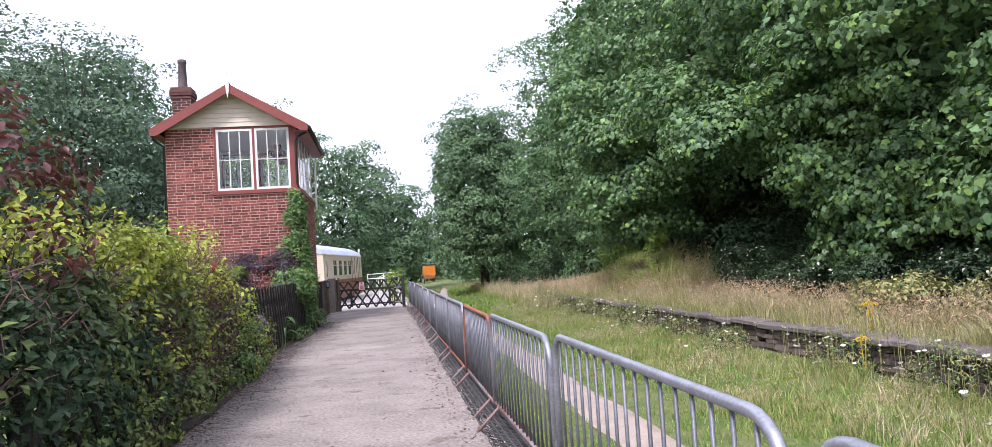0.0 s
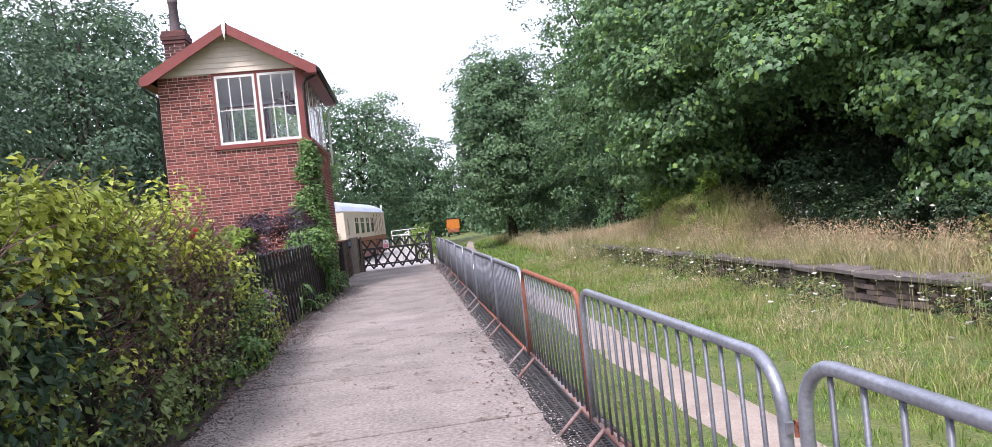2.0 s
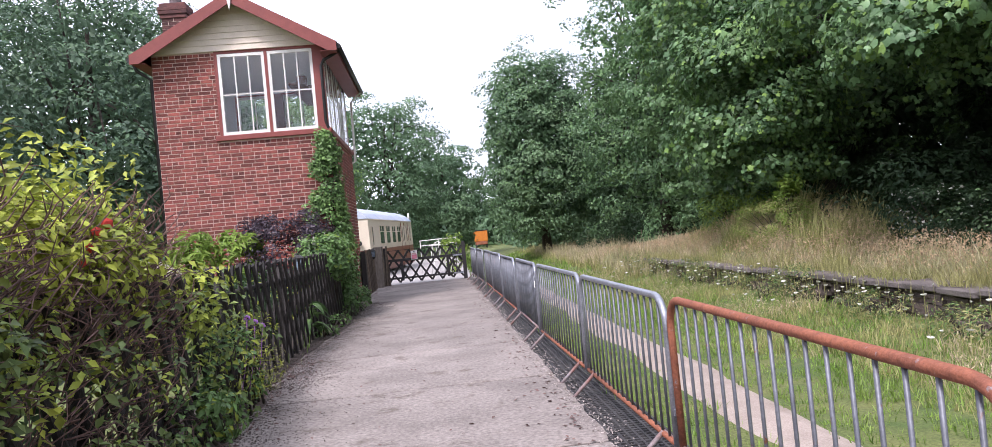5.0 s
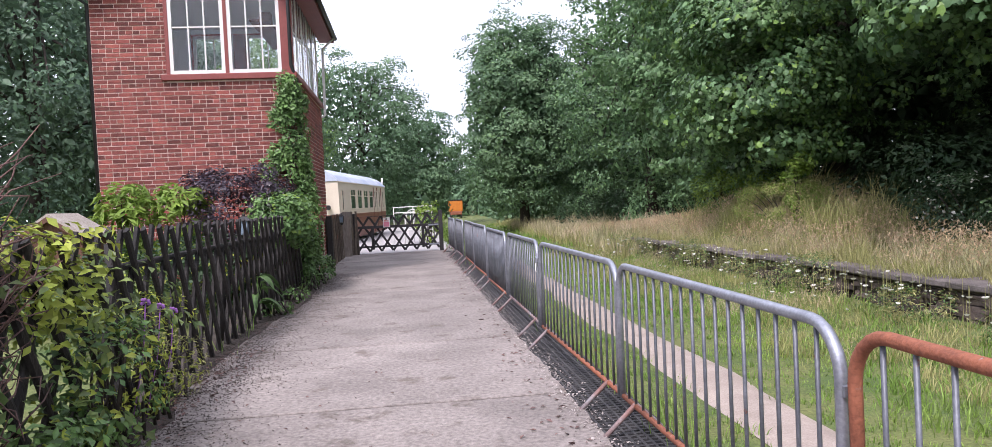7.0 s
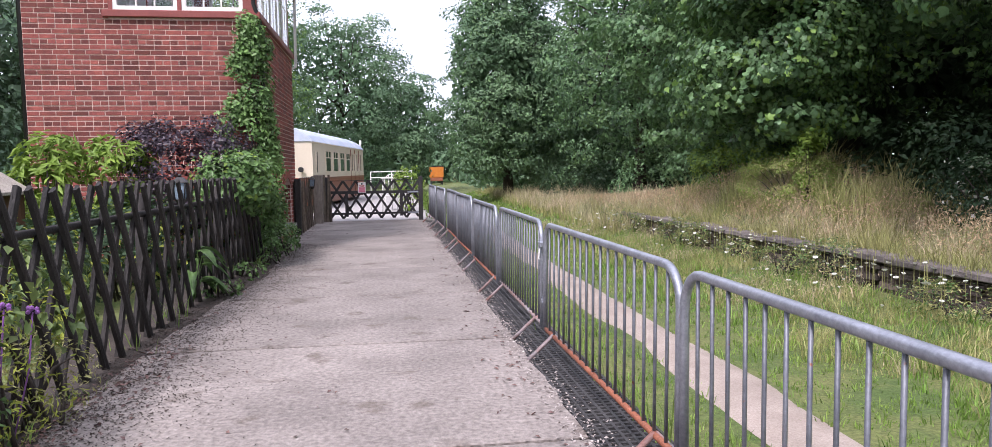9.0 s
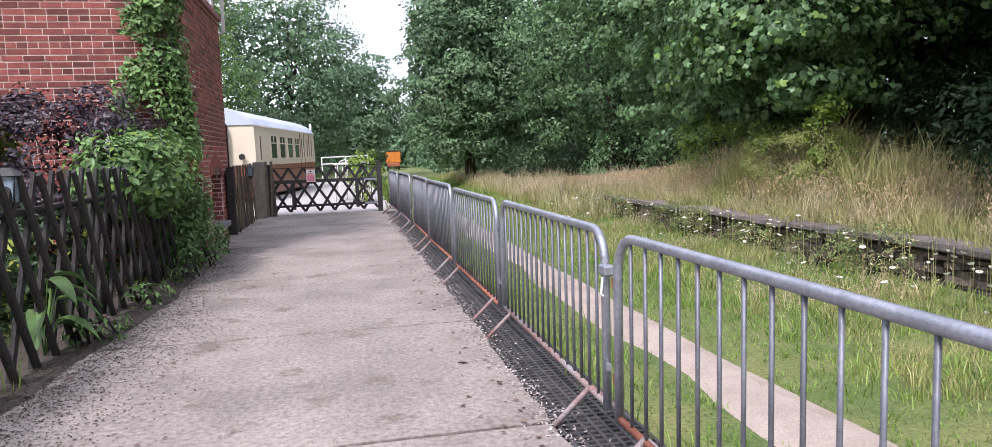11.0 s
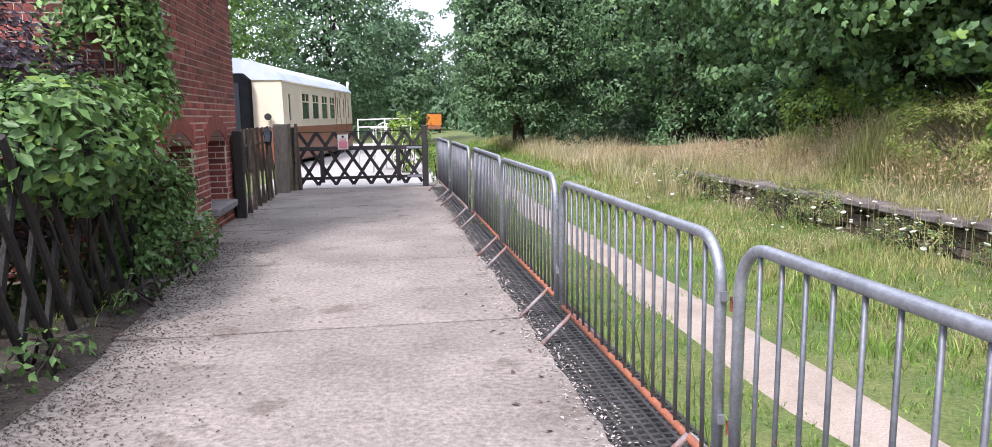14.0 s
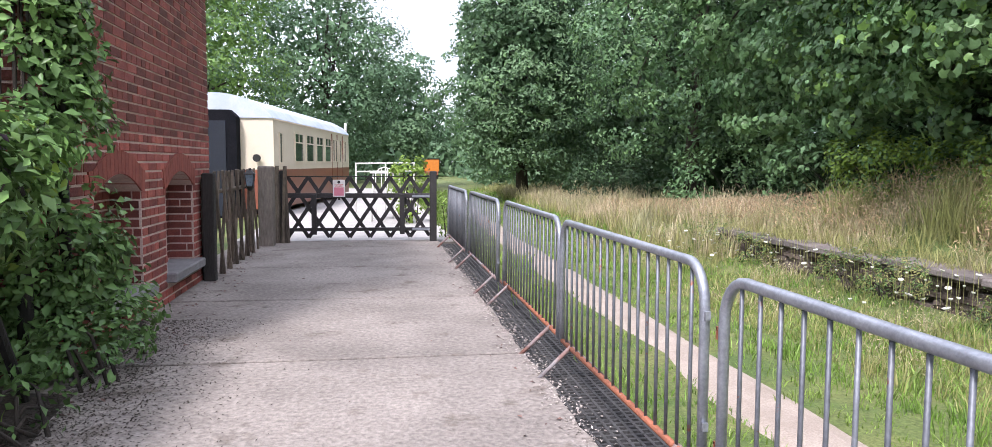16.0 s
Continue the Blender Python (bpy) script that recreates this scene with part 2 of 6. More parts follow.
DRYGRASS = mat("dry_grass", (0.654, 0.525, 0.375), (0.399, 0.396, 0.222), 0.45, 0.7, 0.0, 15, island=0.4, thru=0.3, grain=0.1)
MIDGRASS = mat("seeding_grass", (0.306, 0.321, 0.119), (0.410, 0.385, 0.175), 0.6, 0.7, 0.0, 15, island=0.4, thru=0.3, grain=0.1)
SEEDHEAD = mat("russet_seed_head", (0.46, 0.32, 0.20), (0.58, 0.45, 0.29), 0.8, 0.75, 0.0, 15, island=0.4, thru=0.25, grain=0.1)
WHITEBLOOM = mat("white_bloom", (0.72, 0.72, 0.66), (0.62, 0.62, 0.55), 6, 0.8, 0.0, 40, thru=0.2, grain=0.1)
YELLOWBLOOM = mat("yellow_bloom", (0.75, 0.52, 0.03), (0.68, 0.46, 0.03), 6, 0.8, 0.0, 40, thru=0.2, grain=0.1)
REDBLOOM = mat("red_bloom", (0.60, 0.05, 0.03), (0.5, 0.04, 0.03), 6, 0.8, 0.0, 40, thru=0.2, grain=0.1)
MAUVEBLOOM = mat("mauve_bloom", (0.32, 0.14, 0.42), (0.26, 0.11, 0.36), 6, 0.8, 0.0, 40, thru=0.2, grain=0.1)
SHEDROOF = mat("shed_felt", (0.42, 0.38, 0.33), (0.33, 0.29, 0.25), 4, 0.9, 0.4, 40)
BROWNWOOD = mat("brown_wood", (0.15, 0.07, 0.04), (0.11, 0.05, 0.03), 4, 0.7, 0.3, 40, stretch=(1, 1, 0.3))
ROOMPAINT = mat("room_paint", (0.74, 0.79, 0.84), (0.70, 0.75, 0.80), 2, 0.7, 0.05, 30, grain=0.05)

GLASS = bpy.data.materials.new("window_glass")
GLASS.use_nodes = True
g = GLASS.node_tree.nodes["Principled BSDF"]
g.inputs["Base Color"].default_value = (0.93, 0.96, 0.97, 1)
g.inputs["Roughness"].default_value = 0.0
g.inputs["Transmission Weight"].default_value = 1.0
g.inputs["IOR"].default_value = 1.45

# ---- ground ----
def bed_height(x, y):
    """Height of the grass: platform land, sunk trackbed, the far platform and its ramp."""
    if x < 1.3:
        z = -0.04
    elif x < 1.42:
        z = -0.04 - 0.76 * (x - 1.3) / 0.12
    elif x < 7.4:
        z = -0.8 + 0.05 * noise.noise((x * 0.7, y * 0.5, 0)) + (0.25 * max(0, x - 5.6) / 1.8)
    else:
        top = -0.16 + 0.06 * noise.noise((x * 0.4, y * 0.4, 3)) + 0.05 * max(0, min(x, 14) - 8)
        top += 0.92 * math.exp(-((y - 19.2) / 3.9) ** 2) * max(0.0, min(1.0, (x - 7.75) / 1.7)) + 0.12 * noise.noise((x * 0.9, y * 0.7, 6)) * max(0.0, min(1.0, x - 7.8))
        ramp_y = max(0.0, min(1.0, (y - 24.5) / 9))
        z = top * (1 - ramp_y) + (-0.55) * ramp_y
        if x < 7.55:
            z = -0.8 + (z + 0.8) * (x - 7.4) / 0.15
    return z


def ground():
    xs = [-900, -300, -80, -30, -10, -4, -2, 0, 1.29, 1.3, 1.42, 1.43] + [1.43 + 0.3 * i for i in range(1, 20)] + [7.4, 7.55, 7.6, 8, 8.5, 9, 10, 11, 12.5, 15, 20, 40, 100, 300, 900]
    ys = [-900, -200, -60, -25] + [-12 + 0.8 * i for i in range(0, 66)] + [42, 48, 56, 66, 80, 100, 140, 220, 400, 900]
    vs = np.array([(x, y, bed_height(x, y)) for y in ys for x in xs])
    w = len(xs)
    fs = [(j * w + i, j * w + i + 1, (j + 1) * w + i + 1, (j + 1) * w + i) for j in range(len(ys) - 1) for i in range(w - 1)]
    return tagged(cloud("ground", vs, fs, SOIL), "grassy trackbed and banks around the station", "ground", kind="structure")


ground()

# dirt path worn along the trackbed
bm = bmesh.new()
prev = None
for i in range(60):
    y = -12 + 1.6 * i
    mid = 3.05 + 0.012 * max(0, y) + 0.03 * math.sin(y * 0.8) + 0.0010 * max(0, y - 20) ** 2
    wid = 0.36 + 0.04 * math.sin(y * 1.7)
    z = -0.775 if y < 60 else -0.76
    row = [bm.verts.new((mid + wid * k + 0.03 * noise.noise((k, y, 5)), y, z + (0.012 if abs(k) < 0.9 else -0.03))) for k in (-1, -0.5, 0, 0.5, 1)]
    if prev:
        for a in range(4):
            bm.faces.new((prev[a], prev[a + 1], row[a + 1], row[a]))
    prev = row
tagged(part("dirt_path", bm, GRAVEL), "trodden pale dirt path through short grass", "path", kind="structure")

# ---- platform ----
platform = empty("platform")
tagged(platform, "concrete railway platform of cast slabs", "platform", kind="structure")
bm = bmesh.new()
box(bm, -2.25, 1.3, -12, 21.5, -0.85, -0.035)
part("base", bm, DIRT, platform)
joint0, slab_len = -5.25, 2.155
rng = random.Random(4)
for k in range(-3, 13):
    y0, y1 = joint0 + slab_len * k + 0.019, joint0 + slab_len * (k + 1) - 0.019
    if y1 > 21.5:
        y1 = 21.5
    bm = bmesh.new()
    n = 14
    wav = lambda u, y: y + 0.010 * noise.noise((u * 4, y * 7, 0))
    front = [(-2.2 + 0.3 * q, wav(-2.2 + 0.3 * q, y0)) for q in range(10)]
    rear = [(0.5 - 0.3 * q, wav(0.5 - 0.3 * q, y1)) for q in range(10)]
    edge = [(0.93 + 0.030 * noise.noise((0, (y0 + (y1 - y0) * i / n) * 3.1, 2)) + 0.03 * noise.noise((4, (y0 + (y1 - y0) * i / n) * 9, 2)), y0 + (y1 - y0) * i / n) for i in range(n + 1)]
    poly = front + edge + rear
    prism(bm, poly, "z", -0.05, 0.0)
    top = [e for e in bm.edges if all(abs(v.co.z) < 1e-5 for v in e.verts)]
    bmesh.ops.bevel(bm, geom=top, offset=0.006, segments=1, affect="EDGES")
    part("slab", bm, CONCRETE, platform)

# black rubber grid mat between slabs and barriers
bm = bmesh.new()
for i in range(int((21.0 + 9) / 0.052)):
    y = -9 + 0.052 * i
    box(bm, 0.84, 1.30, y, y + 0.02, -0.03, -0.012)
for i in range(11):
    x = 0.80 + 0.05 * i
    box(bm, x - 0.008, x + 0.008, -9, 21.0, -0.031, -0.010)
tagged(part("rubber_mat", bm, RUBBER), "black rubber grid matting along the platform edge", "mat", kind="stuff")

# pale yard beyond the gate
bm = bmesh.new()
box(bm, -2.3, 1.2, 21.52, 46, -0.04, 0.0)
tagged(part("yard", bm, PALE), "pale gravel platform beyond the gate", "ground", kind="structure")

# dirt along the fence foot
vs, fs = [], []
for i in range(60):
    y = -10 + 0.4 * i
    xe = -1.74 + 0.08 * noise.noise((1, y * 1.3, 0)) + (0.12 if y < 6 else 0.0) + 0.24 * max(0.0, 1 - abs(y - 11.6) / 3.2)
    vs += [(-2.3, y, 0.012), (-1.95, y, 0.02), (xe, y, 0.003)]
    if i:
        b = 3 * i
        fs += [(b - 3, b - 2, b + 1, b), (b - 2, b - 1, b + 2, b + 1)]
tagged(cloud("leaf_litter", vs, fs, DIRT), "dark soil and leaf litter at the fence foot", "soil", kind="structure")


# ---- crowd barriers ----
def barrier(name, rail_mat, bottom_mat, length=2.245, height=0.905):
    """A steel crowd barrier along y, its foot line at x = 0, from y = 0."""
    root = empty(name)
    r, c = 0.019, 0.15
    pts = [(0, 0, 0.12), (0, 0, height - c - r)]
    for a in range(1, 7):
        t = a / 6 * math.pi / 2
        pts.append((0, c - c * math.cos(t), height - r - c + c * math.sin(t)))
    for a in range(0, 7):
        t = a / 6 * math.pi / 2
        pts.append((0, length - c + c * math.sin(t), height - r - c + c * math.cos(t)))
    pts += [(0, length, 0.12)]
    bm = bmesh.new()
    tube(bm, pts, r, 10)
    part("frame", bm, rail_mat, root)
    bm = bmesh.new()
    tube(bm, [(0, 0.015, 0.14), (0, length - 0.015, 0.14)], 0.015, 8)
    part("bottom_rail", bm, bottom_mat, root)
    bm = bmesh.new()
    tube(bm, [(0, 0, 0.14), (0, 0, height - 2 * r + 0.01)], 0.0075, 6)
    me = None
    n = 17
    for i in range(n):
        y = length * (i + 1) / (n + 1)
        if me is None:
            ob = part("bar", bm, BARSTEEL, root)
            me = ob.data
            ob.location = (0, y, 0)
        else:
            shared("bar", me, root, Matrix.Translation((0, y, 0)))
    me = None
    for y in (0.24, length - 0.24):
        for s in (-1, 1):
            bm = bmesh.new()
            tube(bm, [(0.0, y, 0.15), (s * 0.225, y, -0.06)], 0.014, 8)
            part("foot", bm, HALFRUST, root)
    for z in (0.30, 0.70):
        bm = bmesh.new()
        box(bm, -0.005, 0.005, length + 0.015, length + 0.055, z, z + 0.010)
        box(bm, -0.005, 0.005, length + 0.047, length + 0.055, z - 0.035, z + 0.010)
        part("hook", bm, RUSTED, root)
        bm = bmesh.new()
        box(bm, -0.010, 0.010, -0.032, -0.018, z - 0.005, z + 0.025)
        part("eye_plate", bm, rail_mat, root)
    return root


kinds = [barrier("crowd_barrier", STEEL, HALFRUST), barrier("crowd_barrier", RUSTED, HALFRUST), barrier("crowd_barrier", STEEL, RUSTED)]
labels = ["grey galvanised steel crowd barrier with a scuffed bottom rail", "steel crowd barrier with an orange rusted top rail", "grey steel crowd barrier with a rusty red bottom rail"]
which = {-1: 1, 0: 2, 1: 2, 3: 2, 4: 2, 5: 2}
first = {}
starts = {-5: -8.93, -4: -6.67, -3: -4.40, -2: -1.96, -1: 0.38, 0: 2.66, 1: 4.86, 2: 7.42, 3: 9.59, 4: 11.80, 5: 13.92, 6: 16.18, 7: 18.45, 8: 20.72}
for k in range(-5, 8):
    kind = which.get(k, 0)
    y = starts[k]
    x = 1.10 if y < 14 else 1.10 - 0.012 * (y - 14)
    wob = 0.35 * math.sin(k * 2.1)
    m = pose(x, y, 0.060 if k < -2 else 0.035 if k == -2 else 0.028 if k > 3 else 0.008, 0, 0.5 * math.sin(k * 1.3), wob) @ Matrix.Diagonal((1, (starts[k + 1] - y) / 2.3, 1, 1))
    if kind not in first:
        first[kind] = kinds[kind]
        kinds[kind].matrix_basis = m
        ob = kinds[kind]
    else:
        ob = copy_thing(kinds[kind], m)
    tagged(ob, labels[kind], "barrier", "row of crowd barriers")
# a taped clip joining two barriers
clip = empty("barrier_clip", Matrix.Translation((1.10, 7.39, 0.735)))
tagged(clip, "pale taped metal clip joining two crowd barriers", "clip")
part("tape", bbox(-0.024, 0.024, -0.035, 0.045, -0.022, 0.022, 0.007), STEEL, clip)
bm = bmesh.new()
tube(bm, [(-0.02, 0.0, -0.03), (-0.025, 0.01, -0.10), (-0.02, -0.005, -0.11)], 0.005, 6)
part("hanging_strip", bm, WHITEPAINT, clip)


# ---- signal box ----
BX0, BX1, BY0, BY1 = -5.22, -1.90, 14.0, 18.05
SILL, HEAD = 3.72, 5.38
signal_box = empty("signal_box")
tagged(signal_box, "red brick railway signal box with glazed upper floor", "signal box")


def ring_box(bm, axis, d0, d1, u0, u1, z0, z1):
    if axis == "y":
        box(bm, u0, u1, d0, d1, z0, z1)
    else:
        box(bm, d0, d1, u0, u1, z0, z1)


NICHES = ((14.62, 15.62), (16.30, 17.28))
NZ0, NZS, NZA = 0.26, 1.02, 1.17

# mortar cores with openings
bm = bmesh.new()
box(bm, BX0, BX1, BY0, BY0 + 0.22, -0.05, SILL - 0.10)
box(bm, BX0, -4.02, BY0, BY0 + 0.22, SILL - 0.10, HEAD + 0.02)
part("front_wall", bm, MORTAR, signal_box)
bm = bmesh.new()
ya = BY0 + 0.22
d0, d1 = BX1 - 0.34, BX1
box(bm, d0, d1, ya, BY1, -0.05, NZ0)
box(bm, d0, d1, ya, BY1, NZA + 0.01, SILL - 0.10)
edges = [ya] + [v for n in NICHES for v in n] + [BY1]
for a, b in zip(edges[0::2], edges[1::2]):
    box(bm, d0, d1, a, b, NZ0, NZA + 0.01)
for a, b in NICHES:
    box(bm, d0, d1 - 0.24, a, b, NZ0, NZA + 0.01)
    mid, half = (a + b) / 2, (b - a) / 2
    arch = [(mid + half * u, NZS + (NZA - NZS) * (1 - u * u)) for u in (-1, -0.75, -0.5, -0.25, 0, 0.25, 0.5, 0.75, 1)]
    for (u0, z0), (u1, z1) in zip(arch, arch[1:]):
        prism(bm, [(u0, z0), (u1, z1), (u1, NZA + 0.01), (u0, NZA + 0.01)], "x", d1 - 0.24, d1)
part("side_wall", bm, MORTAR, signal_box)
bm = bmesh.new()
box(bm, BX0, BX0 + 0.22, ya, BY1, -0.05, HEAD)
part("side_wall", bm, BRICK, signal_box)
bm = bmesh.new()
box(bm, BX0 + 0.22, BX1 - 0.34, BY1 - 0.22, BY1, -0.05, 4.0)
box(bm, BX1 - 0.34, BX1 - 0.05, BY1 - 0.22, BY1 - 0.004, SILL - 0.10, 4.0)
box(bm, BX0 + 0.22, -4.6, BY1 - 0.22, BY1, 4.0, HEAD)
box(bm, -4.6, BX1 - 0.22, BY1 - 0.22, BY1, 5.27, HEAD)
box(bm, -3.72, -3.45, BY1 - 0.22, BY1, 4.0, 5.27)
part("back_wall", bm, BRICK, signal_box)
bm = bmesh.new()
box(bm, BX0 + 0.22, BX1 - 0.34, ya, BY1 - 0.22, 3.2, 3.3)
part("upper_floor", bm, CREAMPAINT, signal_box)
bm = bmesh.new()
box(bm, BX0 + 0.22, BX1 - 0.05, BY0 + 0.1, BY1 - 0.1, HEAD + 0.02, HEAD + 0.06)
part("upper_ceiling", bm, ROOMPAINT, signal_box)
bm = bmesh.new()
box(bm, BX0 + 0.225, BX0 + 0.24, ya, BY1 - 0.22, 3.3, HEAD)
part("inner_lining", bm, ROOMPAINT, signal_box)
bm = bmesh.new()
box(bm, BX0 + 0.24, -4.62, BY1 - 0.24, BY1 - 0.225, 3.3, HEAD)
box(bm, -4.62, BX1 - 0.23, BY1 - 0.24, BY1 - 0.225, 3.3, 3.98)
box(bm, -4.62, BX1 - 0.23, BY1 - 0.24, BY1 - 0.225, 5.29, HEAD)
part("inner_lining", bm, ROOMPAINT, signal_box)
# lever frame and shelf inside
bm = bmesh.new()
box(bm, -2.75, -2.45, 15.2, 17.4, 3.3, 3.75)
part("lever_frame", bm, BLACKIRON, signal_box)
bm = bmesh.new()
box(bm, -2.8, -2.45, 15.0, 17.5, 4.85, 4.9)
box(bm, -2.7, -2.5, 15.5, 15.75, 4.9, 5.15)
box(bm, -2.7, -2.5, 16.4, 16.6, 4.9, 5.12)
part("instrument_shelf", bm, BROWNWOOD, signal_box)

COURSE, BL = 0.075, 0.2275


def clip_spans(u0, u1, z0, z1, holes):
    """What is left of a brick's span outside of the holes."""
    spans = [(u0, u1)]
    for h0, h1, hz0, hz1 in holes:
        if z1 <= hz0 + 0.01 or z0 >= hz1 - 0.01:
            continue
        out = []
        for a, b in spans:
            if h1 <= a or h0 >= b:
                out.append((a, b))
                continue
            if a < h0:
                out.append((a, h0))
            if b > h1:
                out.append((h1, b))
        spans = out
    return [(a, b) for a, b in spans if b - a > 0.03]


def brick_spans(u0, u1, z0, z1, holes):
    row = 0
    z = z0
    while z < z1 - 0.02:
        header = row % 4 == 3
        step = BL / 2 if header else BL
        u = u0 - (0 if header else (BL / 2 if row % 2 else BL / 4) - BL / 4)
        while u < u1 - 0.02:
            a, b = max(u, u0), min(u + step, u1)
            for s0, s1 in clip_spans(a, b, z, z + COURSE, holes):
                if s1 - s0 > 0.04:
                    yield s0 + 0.0065, s1 - 0.0065, z + 0.0080, z + COURSE - 0.0080
            u += step
        z += COURSE
        row += 1


brick_rng = random.Random(3)
# front: joined bricks
bm = bmesh.new()
for a, b, z0, z1 in brick_spans(BX0, BX1, -0.02, HEAD - 0.02, [(-4.02, -1.5, SILL - 0.12, 6)]):
    out = 0.007 + brick_rng.uniform(-0.002, 0.002)
    box(bm, a, b, BY0 - out, BY0 + 0.02, z0, z1)
tagged(part("brickwork", bm, BRICK, signal_box), kind="stuff")
# side: bricks above the lower storey joined, those beside the platform single
holes = [(a, b, NZ0 - 0.1, NZA) for a, b in NICHES]
bm = bmesh.new()
for a, b, z0, z1 in brick_spans(BY0 + 0.0, BY1, 1.48, SILL - 0.12, []):
    out = 0.007 + brick_rng.uniform(-0.002, 0.002)
    box(bm, BX1 - 0.02, BX1 + out, a, b, z0, z1)
tagged(part("brickwork", bm, BRICK, signal_box), kind="stuff")
side_pieces = new("side_brickwork")
side_pieces.parent = signal_box
brick_meshes = {}


def brick_mesh(length):
    key = round(length, 2)
    if key not in brick_meshes:
        b = bbox(-0.02, 0.007, -key / 2, key / 2, -0.029, 0.029, 0.004)
        me = bpy.data.meshes.new("brick")
        b.to_mesh(me)
        b.free()
        me.materials.append(BRICK)
        brick_meshes[key] = me
    return brick_meshes[key]


for a, b, z0, z1 in brick_spans(BY0, BY1, -0.02, 1.48, holes):
    shared("brick", brick_mesh(b - a), side_pieces, Matrix.Translation((BX1 + brick_rng.uniform(-0.002, 0.002), (a + b) / 2, (z0 + z1) / 2)))
bm = bmesh.new()
for n0, n1 in NICHES:
    for a, b, z0, z1 in brick_spans(n0, n1, 0.28, NZA, []):
        box(bm, BX1 - 0.26, BX1 - 0.233, a, b, z0, z1)
    for a, b, z0, z1 in brick_spans(BX1 - 0.24, BX1, 0.28, NZS, []):
        box(bm, a, b, n1 - 0.006, n1 + 0.02, z0, z1)
        box(bm, a, b, n0 - 0.02, n0 + 0.006, z0, z1)
tagged(part("niche_bricks", bm, BRICK, signal_box), kind="stuff")
for n0, n1 in NICHES:
    mid, half = (n0 + n1) / 2, (n1 - n0) / 2
    cnt = 15
    for i in range(cnt):
        u0, u1 = -1.12 + 2.24 * i / cnt, -1.12 + 2.24 * (i + 1) / cnt - 0.012
        lo = lambda u: NZS + (NZA - NZS) * (1 - min(1, abs(u)) ** 2)
        bm = bmesh.new()
        prism(bm, [(mid + half * u0, lo(u0)), (mid + half * u1, lo(u1)), (mid + half * u1 * 1.06, lo(u1) + 0.17), (mid + half * u0 * 1.06, lo(u0) + 0.17)], "x", BX1 - 0.23, BX1 + 0.014)
        part("arch_brick", bm, RUBBED, side_pieces)
    part("window_sill", bbox(BX1 - 0.24, BX1 + 0.09, n0 - 0.05, n1 + 0.10, 0.18, 0.27, 0.012), SILLSTONE, signal_box, "weathered grey stone sill")


# windows
def sash(axis, d, u0, u1, z0, z1, cols, bar_z, parent, name="window", f=0.060, deep=0.025):
    root = new(name)
    root.parent = parent
    bm = bmesh.new()
    for a, b, c, e in ((u0, u1, z0, z0 + f), (u0, u1, z1 - f, z1), (u0, u0 + f, z0 + f, z1 - f), (u1 - f, u1, z0 + f, z1 - f)):
        ring_box(bm, axis, d - deep, d + deep, a, b, c, e)
    part("frame", bm, WHITEPAINT, root)
    for i in range(1, cols):
        u = u0 + f + (u1 - u0 - 2 * f) * i / cols
        bm = bmesh.new()
        ring_box(bm, axis, d - deep * 0.6, d + deep * 0.6, u - 0.011, u + 0.011, z0 + f, z1 - f)
        part("glazing_bar", bm, WHITEPAINT, root)
    if bar_z:
        bm = bmesh.new()
        ring_box(bm, axis, d - deep * 0.7, d + deep * 0.7, u0 + f, u1 - f, bar_z - 0.011, bar_z + 0.011)
        part("glazing_bar", bm, WHITEPAINT, root)
    bm = bmesh.new()
    ring_box(bm, axis, d - 0.003, d + 0.003, u0 + f, u1 - f, z0 + f, z1 - f)
    p = part("pane", bm, GLASS, root)
    p.visible_shadow = False


fy = BY0 + 0.02
sash("y", fy, -3.96, -3.045, SILL, 5.34, 3, 4.52, signal_box)
sash("y", fy, -2.985, -2.10, SILL, 5.34, 3, 4.52, signal_box)
for a, b in ((-3.045, -2.985), (-4.02, -3.96), (-2.10, -1.90)):
    bm = bmesh.new()
    box(bm, a, b, fy - 0.035, fy + 0.08, SILL - 0.02, HEAD + 0.02)
    part("window_post", bm, REDPAINT, signal_box)
bm = bmesh.new()
box(bm, -3.96, -2.10, fy - 0.03, fy + 0.08, 5.345, HEAD + 0.02)
part("window_head", bm, REDPAINT, signal_box)
part("window_sill", bbox(-4.10, BX1 + 0.06, BY0 - 0.07, BY0 + 0.2, SILL - 0.115, SILL - 0.01, 0.01), REDPAINT, signal_box, "oxide red timber sill")
part("window_sill", bbox(BX1 - 0.2, BX1 + 0.06, BY0 + 0.2, BY1 + 0.02, SILL - 0.115, SILL - 0.01, 0.01), REDPAINT, signal_box)
n = 5
sx = BX1 - 0.05
for i in range(n):
    a = BY0 + 0.12 + (BY1 - BY0 - 0.2) * i / n
    b = BY0 + 0.12 + (BY1 - BY0 - 0.2) * (i + 1) / n
    sash("x", sx, a + 0.02, b - 0.02, SILL, 5.34, 2, 4.52, signal_box, f=0.045, deep=0.012)
    bm = bmesh.new()
    box(bm, sx - 0.02, sx + 0.018, b - 0.02, b + 0.02, SILL - 0.01, HEAD + 0.02)
    part("window_post", bm, REDPAINT if i == n - 1 else WHITEPAINT, signal_box)
bm = bmesh.new()
box(bm, sx - 0.05, sx + 0.04, BY0 + 0.12, BY1, 5.345, HEAD + 0.05)
part("window_head", bm, REDPAINT, signal_box)
sash("y", BY1 - 0.1, -4.6, -3.72, 4.0, 5.27, 2, None, signal_box)
sash("y", BY1 - 0.1, -3.45, -2.12, 4.0, 5.27, 3, None, signal_box)

